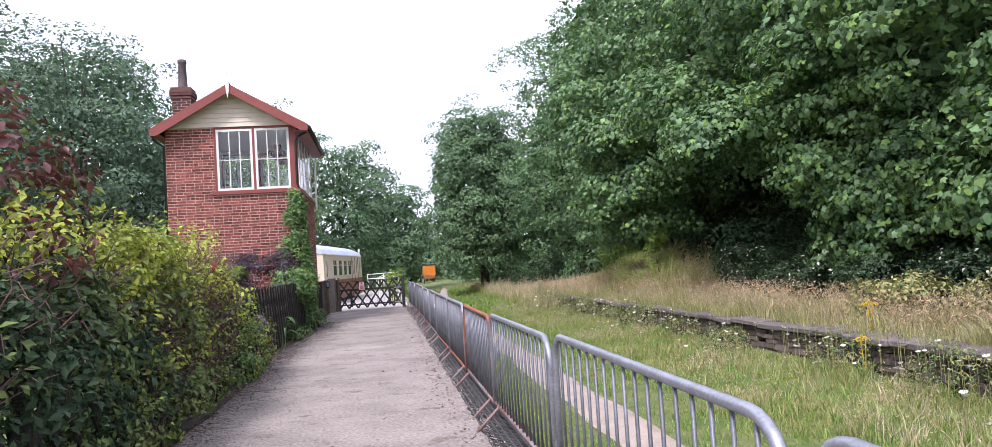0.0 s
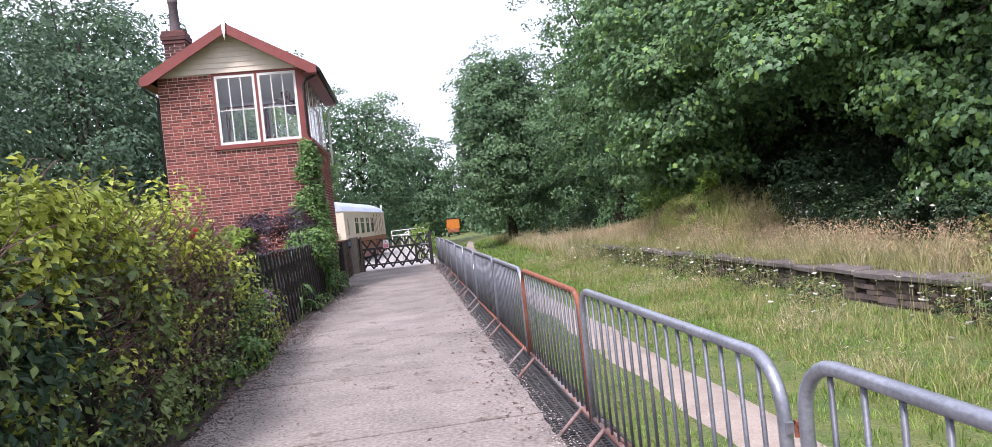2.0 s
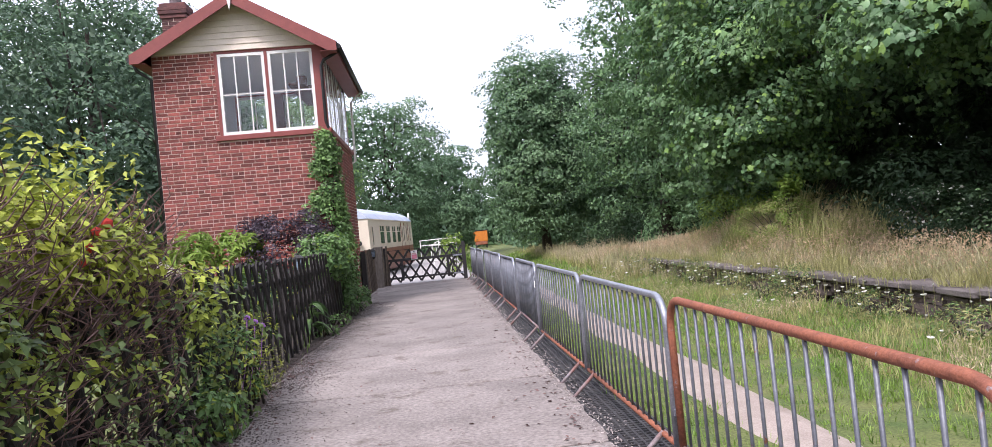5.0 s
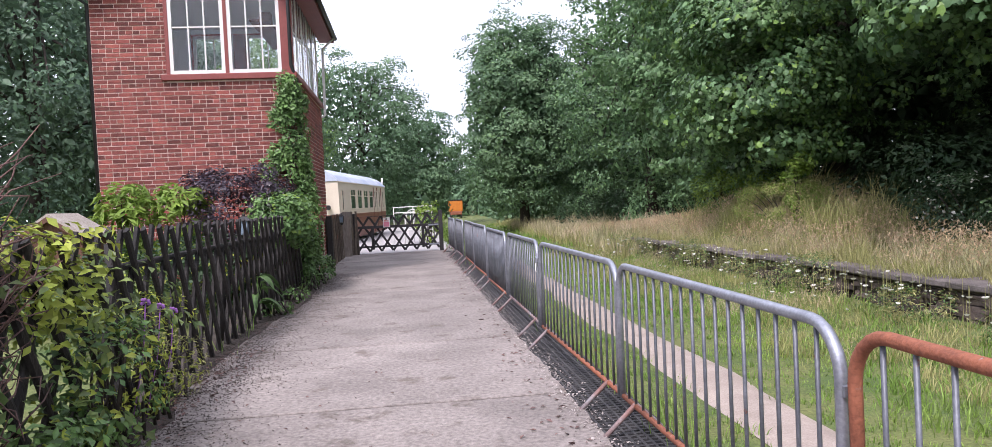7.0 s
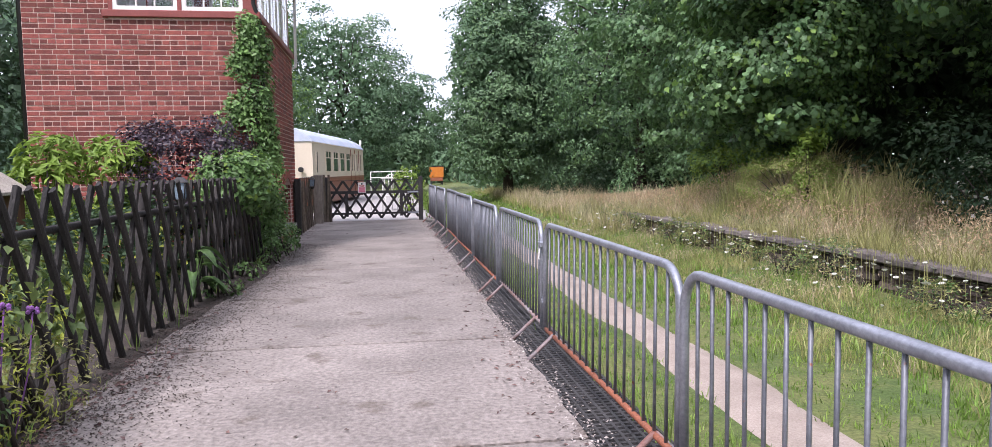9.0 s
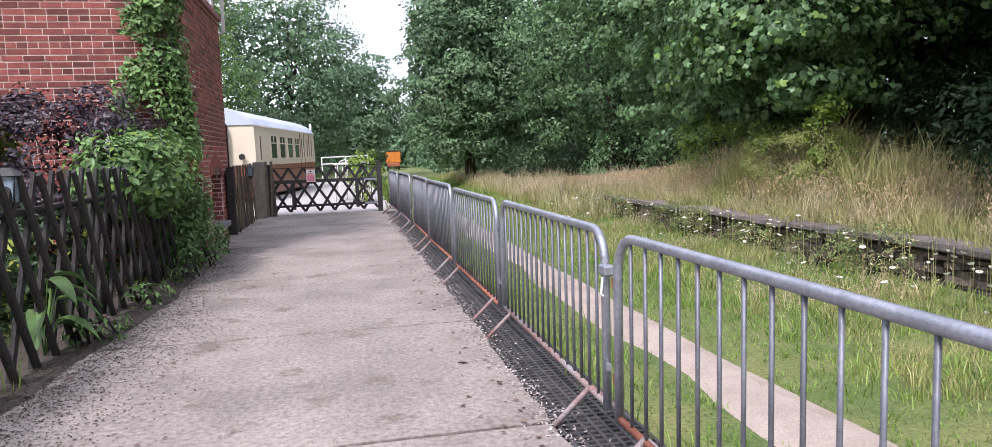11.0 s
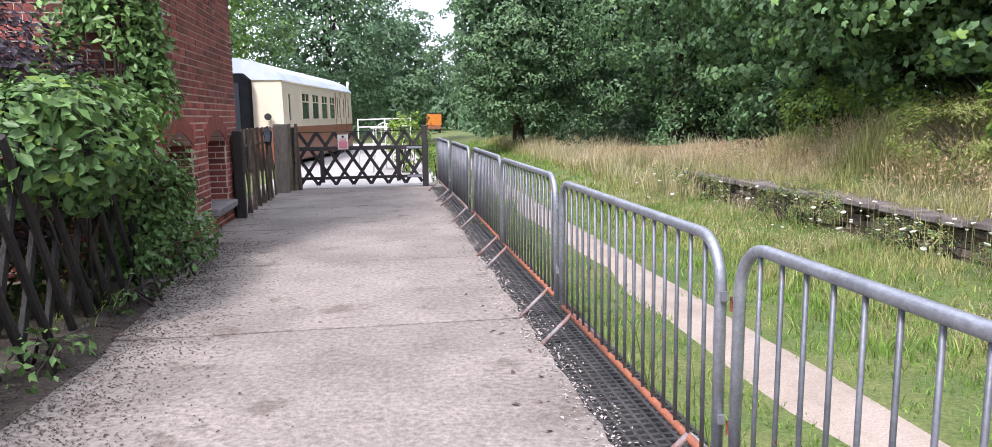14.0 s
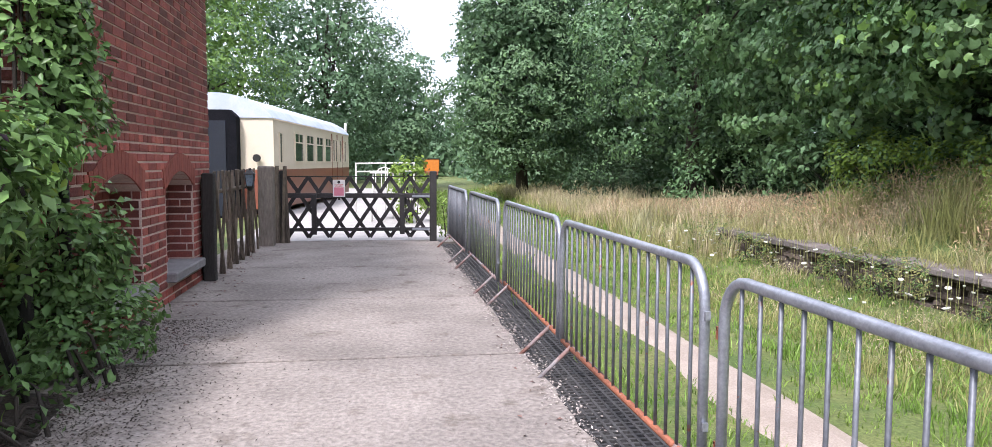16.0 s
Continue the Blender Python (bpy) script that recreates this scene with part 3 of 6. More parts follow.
# roof: apex at x = -3.53
RX, RZ, EZ = -3.53, 6.47, 5.36
EL, ER = -5.47, -1.58
slope_l, slope_r = (RZ - EZ) / (RX - EL), (RZ - EZ) / (ER - RX)
ry0, ry1 = BY0 - 0.38, BY1 + 0.34
rows_n = 11
for ex in (EL, ER):
    bm = bmesh.new()
    prism(bm, [(RX, RZ - 0.03), (ex, EZ - 0.03), (ex, EZ - 0.055), (RX, RZ - 0.055)], "y", ry0 + 0.03, ry1)
    root = part("roof_slope", bm, REDPAINT, signal_box)
    bm = bmesh.new()
    for i in range(rows_n):
        t0, t1 = i / rows_n, (i + 1.35) / rows_n
        t1 = min(t1, 1.02)
        x0, x1 = RX + (ex - RX) * t0, RX + (ex - RX) * t1
        z0, z1 = RZ + (EZ - RZ) * t0, RZ + (EZ - RZ) * t1
        y = ry0 - (0.12 if i % 2 else 0.0)
        while y < ry1:
            a, b = max(y, ry0), min(y + 0.245, ry1)
            if b - a > 0.02:
                vs = [bm.verts.new(p) for p in ((x0, a, z0 - 0.022), (x0, b, z0 - 0.022), (x1, b, z1 - 0.010), (x1, a, z1 - 0.010), (x0, a, z0 - 0.030), (x0, b, z0 - 0.030), (x1, b, z1 - 0.020), (x1, a, z1 - 0.020))]
                for f in ((0, 1, 2, 3), (4, 7, 6, 5), (3, 2, 6, 7), (0, 3, 7, 4), (1, 5, 6, 2)):
                    bm.faces.new([vs[q] for q in f])
            y += 0.25
    bmesh.ops.recalc_face_normals(bm, faces=bm.faces[:])
    tagged(part("slates", bm, SLATE, root), kind="stuff")
bm = bmesh.new()
tube(bm, [(RX, ry0, RZ - 0.01), (RX, ry1, RZ - 0.01)], 0.05, 8)
part("ridge", bm, SLATE, signal_box)
# barge boards
for ex in (EL, ER):
    for y in (ry0 - 0.02, ry1 - 0.01):
        bm = bmesh.new()
        s = 1 if ex > RX else -1
        prism(bm, [(RX, RZ - 0.01), (ex + s * 0.02, EZ - 0.02), (ex + s * 0.02, EZ - 0.20), (ex - s * 0.16, EZ - 0.19), (RX, RZ - 0.24)], "y", y, y + 0.03)
        part("barge_board", bm, REDPAINT, signal_box, "oxide red barge board")
# boarded gable
for y0, y1 in ((BY0 - 0.03, BY0 + 0.0), (BY1 - 0.03, BY1)):
    nb = 8
    for i in range(nb):
        z0 = HEAD + 0.02 + (RZ - 0.13 - HEAD) * i / nb
        z1 = HEAD + 0.02 + (RZ - 0.13 - HEAD) * (i + 1) / nb
        hw = lambda z: max(0.02, (RZ - 0.06 - z) / slope_l)
        a0, a1 = RX - hw(z0), RX + hw(z0)
        b0, b1 = RX - hw(z1), RX + hw(z1)
        bm = bmesh.new()
        vs = [bm.verts.new(p) for p in ((a0, y0 - 0.022, z0), (a1, y0 - 0.022, z0), (b1, y0 - 0.004, z1), (b0, y0 - 0.004, z1), (a0, y1, z0), (a1, y1, z0), (b1, y1, z1), (b0, y1, z1))]
        for f in ((0, 1, 2, 3), (4, 7, 6, 5), (0, 4, 5, 1), (3, 2, 6, 7), (0, 3, 7, 4), (1, 5, 6, 2)):
            bm.faces.new([vs[q] for q in f])
        part("weatherboard", bm, CREAMPAINT, signal_box)
# eaves boards, gutters and pipes
for ex, s in ((EL, -1), (ER, 1)):
    bm = bmesh.new()
    box(bm, min(ex, ex - s * 0.03), max(ex, ex - s * 0.03), ry0 + 0.03, ry1, EZ - 0.17, EZ - 0.03)
    part("fascia", bm, REDPAINT, signal_box)
    bm = bmesh.new()
    tube(bm, [(ex + s * 0.05, ry0 + 0.05, EZ - 0.10), (ex + s * 0.05, ry1, EZ - 0.10)], 0.05, 8)
    part("gutter", bm, BLACKIRON, signal_box)
    wx = BX0 if s < 0 else BX1
    bm = bmesh.new()
    box(bm, min(wx, ex), max(wx, ex), ry0 + 0.03, ry1, EZ - 0.19, EZ - 0.172)
    part("soffit", bm, REDPAINT, signal_box)
bm = bmesh.new()
tube(bm, [(EL - 0.05, BY0 - 0.12, EZ - 0.14), (EL + 0.0, BY0 - 0.10, EZ - 0.26), (BX0 - 0.05, BY0 + 0.05, EZ - 0.42), (BX0 - 0.05, BY0 + 0.06, 0.0)], 0.034, 8)
part("downpipe", bm, BLACKIRON, signal_box)
bm = bmesh.new()
tube(bm, [(ER + 0.03, BY0 - 0.08, EZ - 0.14), (BX1 + 0.03, BY0 - 0.09, EZ - 0.30), (BX1 - 0.03, BY0 - 0.10, EZ - 0.42), (BX1 - 0.03, BY0 - 0.10, SILL + 0.1), (BX1 + 0.05, BY0 + 0.03, SILL - 0.2), (BX1 + 0.05, BY0 + 0.03, 0.0)], 0.032, 8)
part("downpipe", bm, BLACKIRON, signal_box)
bm = bmesh.new()
tube(bm, [(ER + 0.03, BY1 + 0.1, EZ - 0.14), (BX1 + 0.10, BY1 + 0.04, EZ - 0.4), (BX1 + 0.08, BY1 + 0.04, 3.45), (BX1 - 0.02, BY1 + 0.02, 3.40)], 0.03, 8)
part("downpipe", bm, WHITEPAINT, signal_box)
# finial: a pointed board
bm = bmesh.new()
prism(bm, [(RX, RZ + 0.30), (RX + 0.022, RZ + 0.1), (RX + 0.045, RZ - 0.02), (RX + 0.035, RZ - 0.2), (RX, RZ - 0.40), (RX - 0.035, RZ - 0.2), (RX - 0.045, RZ - 0.02), (RX - 0.022, RZ + 0.1)], "y", ry0 - 0.06, ry0 - 0.022)
part("finial", bm, WHITEPAINT, signal_box, "white pointed finial board")
# chimney
chimney = new("chimney")
chimney.parent = signal_box
cx0, cx1, cy0, cy1 = -5.23, -4.75, 14.85, 15.33
bm = bmesh.new()
box(bm, cx0, cx1, cy0, cy1, 5.3, 6.42)
part("stack", bm, MORTAR, chimney)
bm = bmesh.new()
for r in range(14):
    z = 5.36 + r * COURSE
    off = 0.0 if r % 2 else 0.11
    for u0, u1 in ((cx0, cx0 + 0.235 - off), (cx0 + 0.245 - off, cx0 + 0.475 - off), (cx0 + 0.485 - off, cx1)):
        if u1 - u0 > 0.03:
            box(bm, u0 + 0.004, min(u1, cx1) - 0.004, cy0 - 0.007, cy0 + 0.02, z, z + 0.064)
            box(bm, cx1 - 0.02, cx1 + 0.007, cy0 + u0 - cx0 + 0.004, cy0 + min(u1, cx1) - cx0 - 0.004, z, z + 0.064)
tagged(part("brickwork", bm, DARKBRICK, chimney), kind="stuff")
for z, o in ((6.40, 0.03), (6.48, 0.055), (6.56, 0.055), (6.64, 0.03)):
    part("corbel", bbox(cx0 - o, cx1 + o, cy0 - o, cy1 + o, z, z + 0.078, 0.008), DARKBRICK, chimney)
bm = bmesh.new()
mx, my = (cx0 + cx1) / 2, (cy0 + cy1) / 2
tube(bm, [(mx, my, 6.7), (mx, my, 6.78), (mx, my, 7.42), (mx, my, 7.44), (mx, my, 7.53)], [0.15, 0.125, 0.10, 0.118, 0.118], 14)
part("chimney_pot", bm, mat("dark_pot_clay", (0.13, 0.10, 0.105), (0.09, 0.075, 0.08), 4, 0.8, 0.3, 40), chimney, "tall dark clay chimney pot")


# ---- lattice fences ----
def slat_mesh(run, rise, width, thick, m):
    """A half-round split pole leaning along y."""
    bm = bmesh.new()
    ang = math.atan2(run, rise)
    length = math.hypot(run, rise)
    prof = [(-width / 2, 0), (-width * 0.38, thick * 0.75), (0, thick), (width * 0.38, thick * 0.75), (width / 2, 0)]
    ends = []
    for k in (0, 0.33, 0.66, 1):
        ends.append([bm.verts.new((v * (1 - 0.1 * k), (u * (1 - 0.12 * k)) * math.cos(ang) + k * length * math.sin(ang), -u * math.sin(ang) + k * length * math.cos(ang))) for u, v in prof])
    for a, b in zip(ends, ends[1:]):
        for i in range(len(prof)):
            j = (i + 1) % len(prof)
            bm.faces.new((a[i], a[j], b[j], b[i]))
    bm.faces.new(ends[0])
    bm.faces.new(ends[-1][::-1])
    bmesh.ops.recalc_face_normals(bm, faces=bm.faces[:])
    me = bpy.data.meshes.new("slat")
    bm.to_mesh(me)
    bm.free()
    me.materials.append(m)
    return me


def lattice(name, x, y0, y1, top, step, run, m, label, width=0.075):
    root = empty(name)
    root.location = (x, y0, 0)
    tagged(root, label, "fence")
    fw, bw = slat_mesh(run, top, width, 0.032, m), slat_mesh(-run, top, width, 0.032, m)
    r = random.Random(int(y0 * 10) + 7)
    y = y0 - run
    while y < y1:
        if y >= y0 - 0.02 and y + run <= y1 + 0.02:
            shared("slat", fw, root, pose(-0.026, y - y0, 0.0, r.uniform(-1.2, 1.2), 0, 0))
        if y >= y0 - 0.02 and y + run <= y1 + 0.02:
            shared("slat", bw, root, pose(0.012, y - y0 + run, 0.0, r.uniform(-1.2, 1.2), 0, 0))
        y += step
    for z in (top * 0.80,):
        bm = bmesh.new()
        tube(bm, [(-0.035, 0.05, z), (-0.035, y1 - y0 - 0.05, z)], 0.025, 6)
        part("rail", bm, m, root)
    n = max(2, int((y1 - y0) / 2.4))
    for i in range(n + 1):
        yy = (y1 - y0) * i / n
        bm = bmesh.new()
        tube(bm, [(-0.08, yy, -0.03), (-0.08, yy, top * 0.93)], 0.045, 8)
        part("post", bm, m, root)
    return root


lattice("lattice_fence", -1.88, -7.6, 13.75, 1.215, 0.31, 0.62, FENCEWOOD, "black-stained diamond lattice fence beside the platform", 0.072)
lattice("lattice_fence", -1.78, 17.62, 20.5, 1.16, 0.40, 0.40, PALEWOOD, "weathered brown split-pole fence beside the gate", 0.05)
ob = part("fence_post", bbox(-1.86, -1.74, 17.48, 17.60, -0.03, 1.14, 0.01), FENCEWOOD)
tagged(ob, "dark square timber post at the brick wall", "post")
ob = part("fence_post", bbox(-1.80, -1.58, 20.75, 21.0, -0.03, 1.20, 0.02), POSTWOOD)
tagged(ob, "thick grey weathered timber post", "post")
pl = empty("lattice_fence", Matrix.Translation((-1.62, 21.25, 0)))
tagged(pl, "short weathered split-pole fence panel by the gate", "fence")
me = slat_mesh(0.0, 1.2, 0.06, 0.03, PALEWOOD)
for i in range(6):
    shared("slat", me, pl, pose(0.04 * i, -0.05 * (i % 2), 0, 0, 0, -90) @ pose(0, 0, 0, 2 * (i % 3) - 2))


# ---- garden lanterns ----
def lantern(x, y, z):
    root = empty("garden_lantern", Matrix.Translation((x, y, z)))
    tagged(root, "small dark metal lantern with pale glass on the fence", "lantern", "lanterns on the fences")
    bm = bmesh.new()
    for sx_ in (-1, 1):
        for sy_ in (-1, 1):
            tube(bm, [(0.04 * sx_, 0.04 * sy_, -0.09), (0.055 * sx_, 0.055 * sy_, 0.07)], 0.006, 5)
    part("cage", bm, BLACKIRON, root)
    bm = bmesh.new()
    bmesh.ops.create_cone(bm, cap_ends=True, segments=4, radius1=0.10, radius2=0.03, depth=0.05, matrix=pose(0, 0, 0.095, 0, 0, 45))
    tube(bm, [(0, 0, 0.12), (0, 0, 0.15)], 0.018, 6)
    part("cap", bm, BLACKIRON, root)
    bm = bmesh.new()
    bmesh.ops.create_cone(bm, cap_ends=True, segments=4, radius1=0.055, radius2=0.072, depth=0.15, matrix=pose(0, 0, -0.01, 0, 0, 45))
    part("glass", bm, mat("lantern_glass", (0.16, 0.23, 0.30), (0.22, 0.28, 0.34), 9, 0.25, 0.0, 40), root, "cloudy pale blue glass")
    bm = bmesh.new()
    bmesh.ops.create_cone(bm, cap_ends=True, segments=8, radius1=0.02, radius2=0.06, depth=0.06, matrix=pose(0, 0, -0.12))
    box(bm, -0.07, -0.02, -0.012, 0.012, -0.12, -0.10)
    part("base", bm, BLACKIRON, root)


lantern(-1.91, 9.42, 1.13)
lantern(-1.70, 19.5, 1.03)

# ---- gate across the platform ----
gate = empty("platform_gate", Matrix.Translation((-1.45, 21.33, 0)))
tagged(gate, "black-painted wooden gate with diamond lattice", "gate")
GW = 2.30
for x in (-0.05, GW):
    part("gate_post", bbox(x - 0.055, x + 0.055, -0.05, 0.05, -0.02, 1.13, 0.008), GATEPAINT, gate)
for z, h in ((0.17, 0.055), (0.70, 0.075)):
    part("rail", bbox(0.01, GW - 0.06, -0.035, 0.0, z, z + h, 0.004), GATEPAINT, gate)
for x in (0.42, GW - 0.50):
    part("upright", bbox(x - 0.04, x + 0.04, -0.07, -0.036, 0.12, 0.76, 0.004), GATEPAINT, gate)
bm = bmesh.new()
tube(bm, [(0.0, -0.02, 1.035), (GW - 0.05, -0.02, 1.05)], 0.008, 6)
part("top_wire", bm, BLACKIRON, gate)
nd = 7
pitch_g = (GW - 0.06) / nd
for i in range(-2, nd + 1):
    for s in (1, -1):
        run = pitch_g * 2.0
        x0 = 0.01 + pitch_g * i + (0 if s > 0 else run)
        z0, z1 = 0.07, 1.03
        xa, xb = x0, x0 + s * run
        lo, hi = min(xa, xb), max(xa, xb)
        ta, tb = 0.0, 1.0
        if lo < 0:
            c = (0 - xa) / (xb - xa)
            ta, tb = (c, 1.0) if s > 0 else (0.0, c)
        if hi > GW - 0.06:
            c = (GW - 0.06 - xa) / (xb - xa)
            ta, tb = (ta, min(tb, c)) if s > 0 else (max(ta, c), tb)
        if tb - ta < 0.08:
            continue
        pa = Vector((xa + (xb - xa) * ta, 0, z0 + (z1 - z0) * ta))
        pb = Vector((xa + (xb - xa) * tb, 0, z0 + (z1 - z0) * tb))
        d = (pb - pa).normalized()
        w = Vector((-d.z, 0, d.x)) * 0.029
        y = 0.002 if s > 0 else 0.020
        bm = bmesh.new()
        prism(bm, [((pa + w).x, (pa + w).z), ((pb + w).x, (pb + w).z), ((pb - w).x, (pb - w).z), ((pa - w).x, (pa - w).z)], "y", y, y + 0.016)
        part("lath", bm, GATEPAINT, gate)
for z in (0.17, 0.70):
    part("hinge", bbox(GW - 0.34, GW - 0.06, -0.078, -0.072, z + 0.01, z + 0.05, 0.002), STEEL, gate, "galvanised strap hinge")
# notice on the gate
notice = empty("notice", Matrix.Translation((-0.735, 21.22, 0.72)))
tagged(notice, "white notice with pink printed panel on the gate", "sign")
part("board", bbox(0.0, 0.19, 0.0, 0.012, 0.0, 0.27, 0.003), WHITEPAINT, notice)
bm = bmesh.new()
box(bm, 0.02, 0.17, -0.004, 0.0, 0.02, 0.15)
part("printed_panel", bm, PINKPAPER, notice)
for z, a, b in ((0.165, 0.04, 0.15), (0.185, 0.03, 0.16)):
    bm = bmesh.new()
    box(bm, a, b, -0.003, 0.0, z, z + 0.010)
    part("line_of_print", bm, REDBLOOM, notice)
bm = bmesh.new()
bmesh.ops.create_cone(bm, cap_ends=True, segments=14, radius1=0.022, radius2=0.022, depth=0.004, matrix=pose(0.095, -0.002, 0.232, 90))
part("emblem", bm, BLACKIRON, notice)
bm = bmesh.new()
box(bm, 0.08, 0.11, 0.011, 0.06, -0.05, 0.0)
part("bracket", bm, BLACKIRON, notice)

# ---- coach ----
coach = empty("railway_coach", pose(-2.44, 27.3, 0, 0, 0, -7.2))
tagged(coach, "cream and maroon railway coach with pale blue-grey roof", "railway coach")
CL, CW, CZ0, WAIST, CANT, RTOP = 10.6, 2.75, 0.15, 1.08, 2.28, 2.86
bm = bmesh.new()
prism(bm, [(0, CZ0), (0.02, WAIST), (-CW - 0.02, WAIST), (-CW, CZ0)], "y", 0, CL)
part("lower_body", bm, COACHRED, coach)
bm = bmesh.new()
prism(bm, [(0.02, WAIST), (0.0, CANT), (-CW, CANT), (-CW - 0.02, WAIST)], "y", 0, CL)
part("upper_body", bm, COACHCREAM, coach)
bm = bmesh.new()
arc = [(0.03 - (CW + 0.06) * k / 14, CANT + 0.004 + (RTOP - CANT) * math.sin(math.pi * k / 14) ** 0.62) for k in range(15)]
prism(bm, arc, "y", -0.04, CL + 0.04)
part("roof", bm, COACHROOF, coach)
bm = bmesh.new()
prism(bm, [(-0.76, -0.2), (-0.76, 2.30), (-0.92, 2.45), (-1.83, 2.45), (-1.99, 2.30), (-1.99, -0.2)], "y", -0.28, 0.0)
part("gangway", bm, mat("gangway_rubber", (0.008, 0.009, 0.012), (0.012, 0.012, 0.016), 4, 0.95, 0.1, 40, spec=0.08), coach)
bm = bmesh.new()
box(bm, -1.75, -1.0, -0.30, -0.28, 0.0, 2.2)
part("gangway_door", bm, DARKBLUE, coach)
bm = bmesh.new()
tube(bm, [(0.012, 0.0, CANT - 0.02), (0.012, CL, CANT - 0.02)], 0.02, 6)
part("cantrail", bm, COACHCREAM, coach)
WINGLASS = mat("dark_window", (0.02, 0.03, 0.03), (0.035, 0.045, 0.04), 2, 0.08, 0.0, 30)


def coach_window(y, w, z0, z1, top_light=True):
    root = new("window")
    root.parent = coach
    bm = bmesh.new()
    for a, b, c, e in ((y, y + w, z0, z0 + 0.03), (y, y + w, z1 - 0.03, z1), (y, y + 0.03, z0 + 0.03, z1 - 0.03), (y + w - 0.03, y + w, z0 + 0.03, z1 - 0.03)):
        box(bm, 0.0, 0.045, a, b, c, e)
    if top_light:
        box(bm, 0.0, 0.04, y + 0.03, y + w - 0.03, z1 - 0.27, z1 - 0.24)
        box(bm, 0.0, 0.04, y + w / 2 - 0.012, y + w / 2 + 0.012, z1 - 0.24, z1 - 0.03)
    part("frame", bm, COACHCREAM, root)
    bm = bmesh.new()
    box(bm, 0.01, 0.026, y + 0.03, y + w - 0.03, z0 + 0.03, z1 - 0.03)
    part("pane", bm, WINGLASS, root)


coach_window(0.45, 0.28, 1.22, 1.98, False)
for y in (2.0, 3.35, 4.7, 6.0):
    coach_window(y, 0.95, 1.26, 2.03)
for y in (7.3, 7.75, 8.5, 9.5):
    coach_window(y, 0.34, 1.26, 2.03, False)
for y in (7.2, 8.15, 9.2):
    bm = bmesh.new()
    box(bm, 0.0, 0.03, y, y + 0.02, 0.2, CANT - 0.08)
    part("door_edge", bm, COACHRED, coach)
bm = bmesh.new()
tube(bm, [(-0.1, CL - 0.05, CANT), (-0.1, CL - 0.05, 2.72)], 0.05, 8)
part("vent_pipe", bm, WHITEPAINT, coach)
bm = bmesh.new()
tube(bm, [(-0.35, 0.0, 1.35), (-0.35, -0.12, 1.35)], 0.03, 8)
bmesh.ops.create_cone(bm, cap_ends=True, segments=12, radius1=0.09, radius2=0.09, depth=0.05, matrix=pose(-0.35, -0.14, 1.35, 90))
part("end_lamp", bm, BLACKIRON, coach)
for y in (1.6, CL - 1.6):
    for x in (-0.62, -CW + 0.62):
        bm = bmesh.new()
        bmesh.ops.create_cone(bm, cap_ends=True, segments=20, radius1=0.42, radius2=0.42, depth=0.10, matrix=pose(x, y, 0.36, 0, 90))
        part("wheel", bm, BLACKIRON, coach)
bm = bmesh.new()
box(bm, -CW + 0.4, -0.4, 0.6, CL - 0.6, 0.0, CZ0)
part("underframe", bm, BLACKIRON, coach)
track = empty("track", pose(-2.44, 27.3, 0, 0, 0, -7.2))
tagged(track, "short length of railway track under the coach", "track", kind="structure")
for x in (-0.66, -CW + 0.66):
    bm = bmesh.new()
    box(bm, x - 0.035, x + 0.035, -1, CL + 3, -0.06, -0.055 + 0.02)
    part("rail", bm, RUSTED, track)

# ---- beyond the gate: white handrail, table and chair ----
rail = empty("white_handrail", Matrix.Translation((-0.55, 26.8, 0)))
tagged(rail, "white-painted tubular handrail across the yard", "railing")
for z in (1.24, 1.05):
    bm = bmesh.new()
    tube(bm, [(0.0, 0, z), (1.38, 0, z + 0.02)], 0.016, 8)
    part("rail", bm, WHITEPAINT, rail)
for x in (0.02, 0.70, 1.36):
    bm = bmesh.new()
    tube(bm, [(x, 0, -0.02), (x, 0, 1.25)], 0.014, 8)
    part("post", bm, WHITEPAINT, rail)
table = empty("garden_table", Matrix.Translation((0.15, 25.6, 0)))
tagged(table, "small white garden table with thin legs", "table")
part("tabletop", bbox(-0.35, 0.35, -0.3, 0.3, 1.03, 1.07, 0.01), WHITEPAINT, table)
for x in (-0.28, 0.28):
    for y in (-0.23, 0.23):
        bm = bmesh.new()
        tube(bm, [(x * 1.1, y * 1.1, 0), (x, y, 1.03)], 0.018, 6)
        part("leg", bm, WHITEPAINT, table)
chair = empty("garden_chair", Matrix.Translation((0.12, 26.3, 0)))
tagged(chair, "white metal garden chair with a round back", "chair")
part("seat", bbox(-0.2, 0.2, -0.2, 0.2, 0.44, 0.47, 0.01), WHITEPAINT, chair)
bm = bmesh.new()
tube(bm, [(-0.2, 0.2, 0.45), (-0.2, 0.24, 1.0), (-0.12, 0.25, 1.12), (0, 0.25, 1.16), (0.12, 0.25, 1.12), (0.2, 0.24, 1.0), (0.2, 0.2, 0.45)], 0.014, 6)
for x in (-0.07, 0.07):
    tube(bm, [(x, 0.21, 0.46), (x, 0.25, 1.13)], 0.009, 6)
part("backrest", bm, WHITEPAINT, chair)
for x in (-0.18, 0.18):
    for y in (-0.18, 0.18):
        bm = bmesh.new()
        tube(bm, [(x * 1.1, y * 1.1, 0), (x, y, 0.45)], 0.014, 6)
        part("leg", bm, WHITEPAINT, chair)

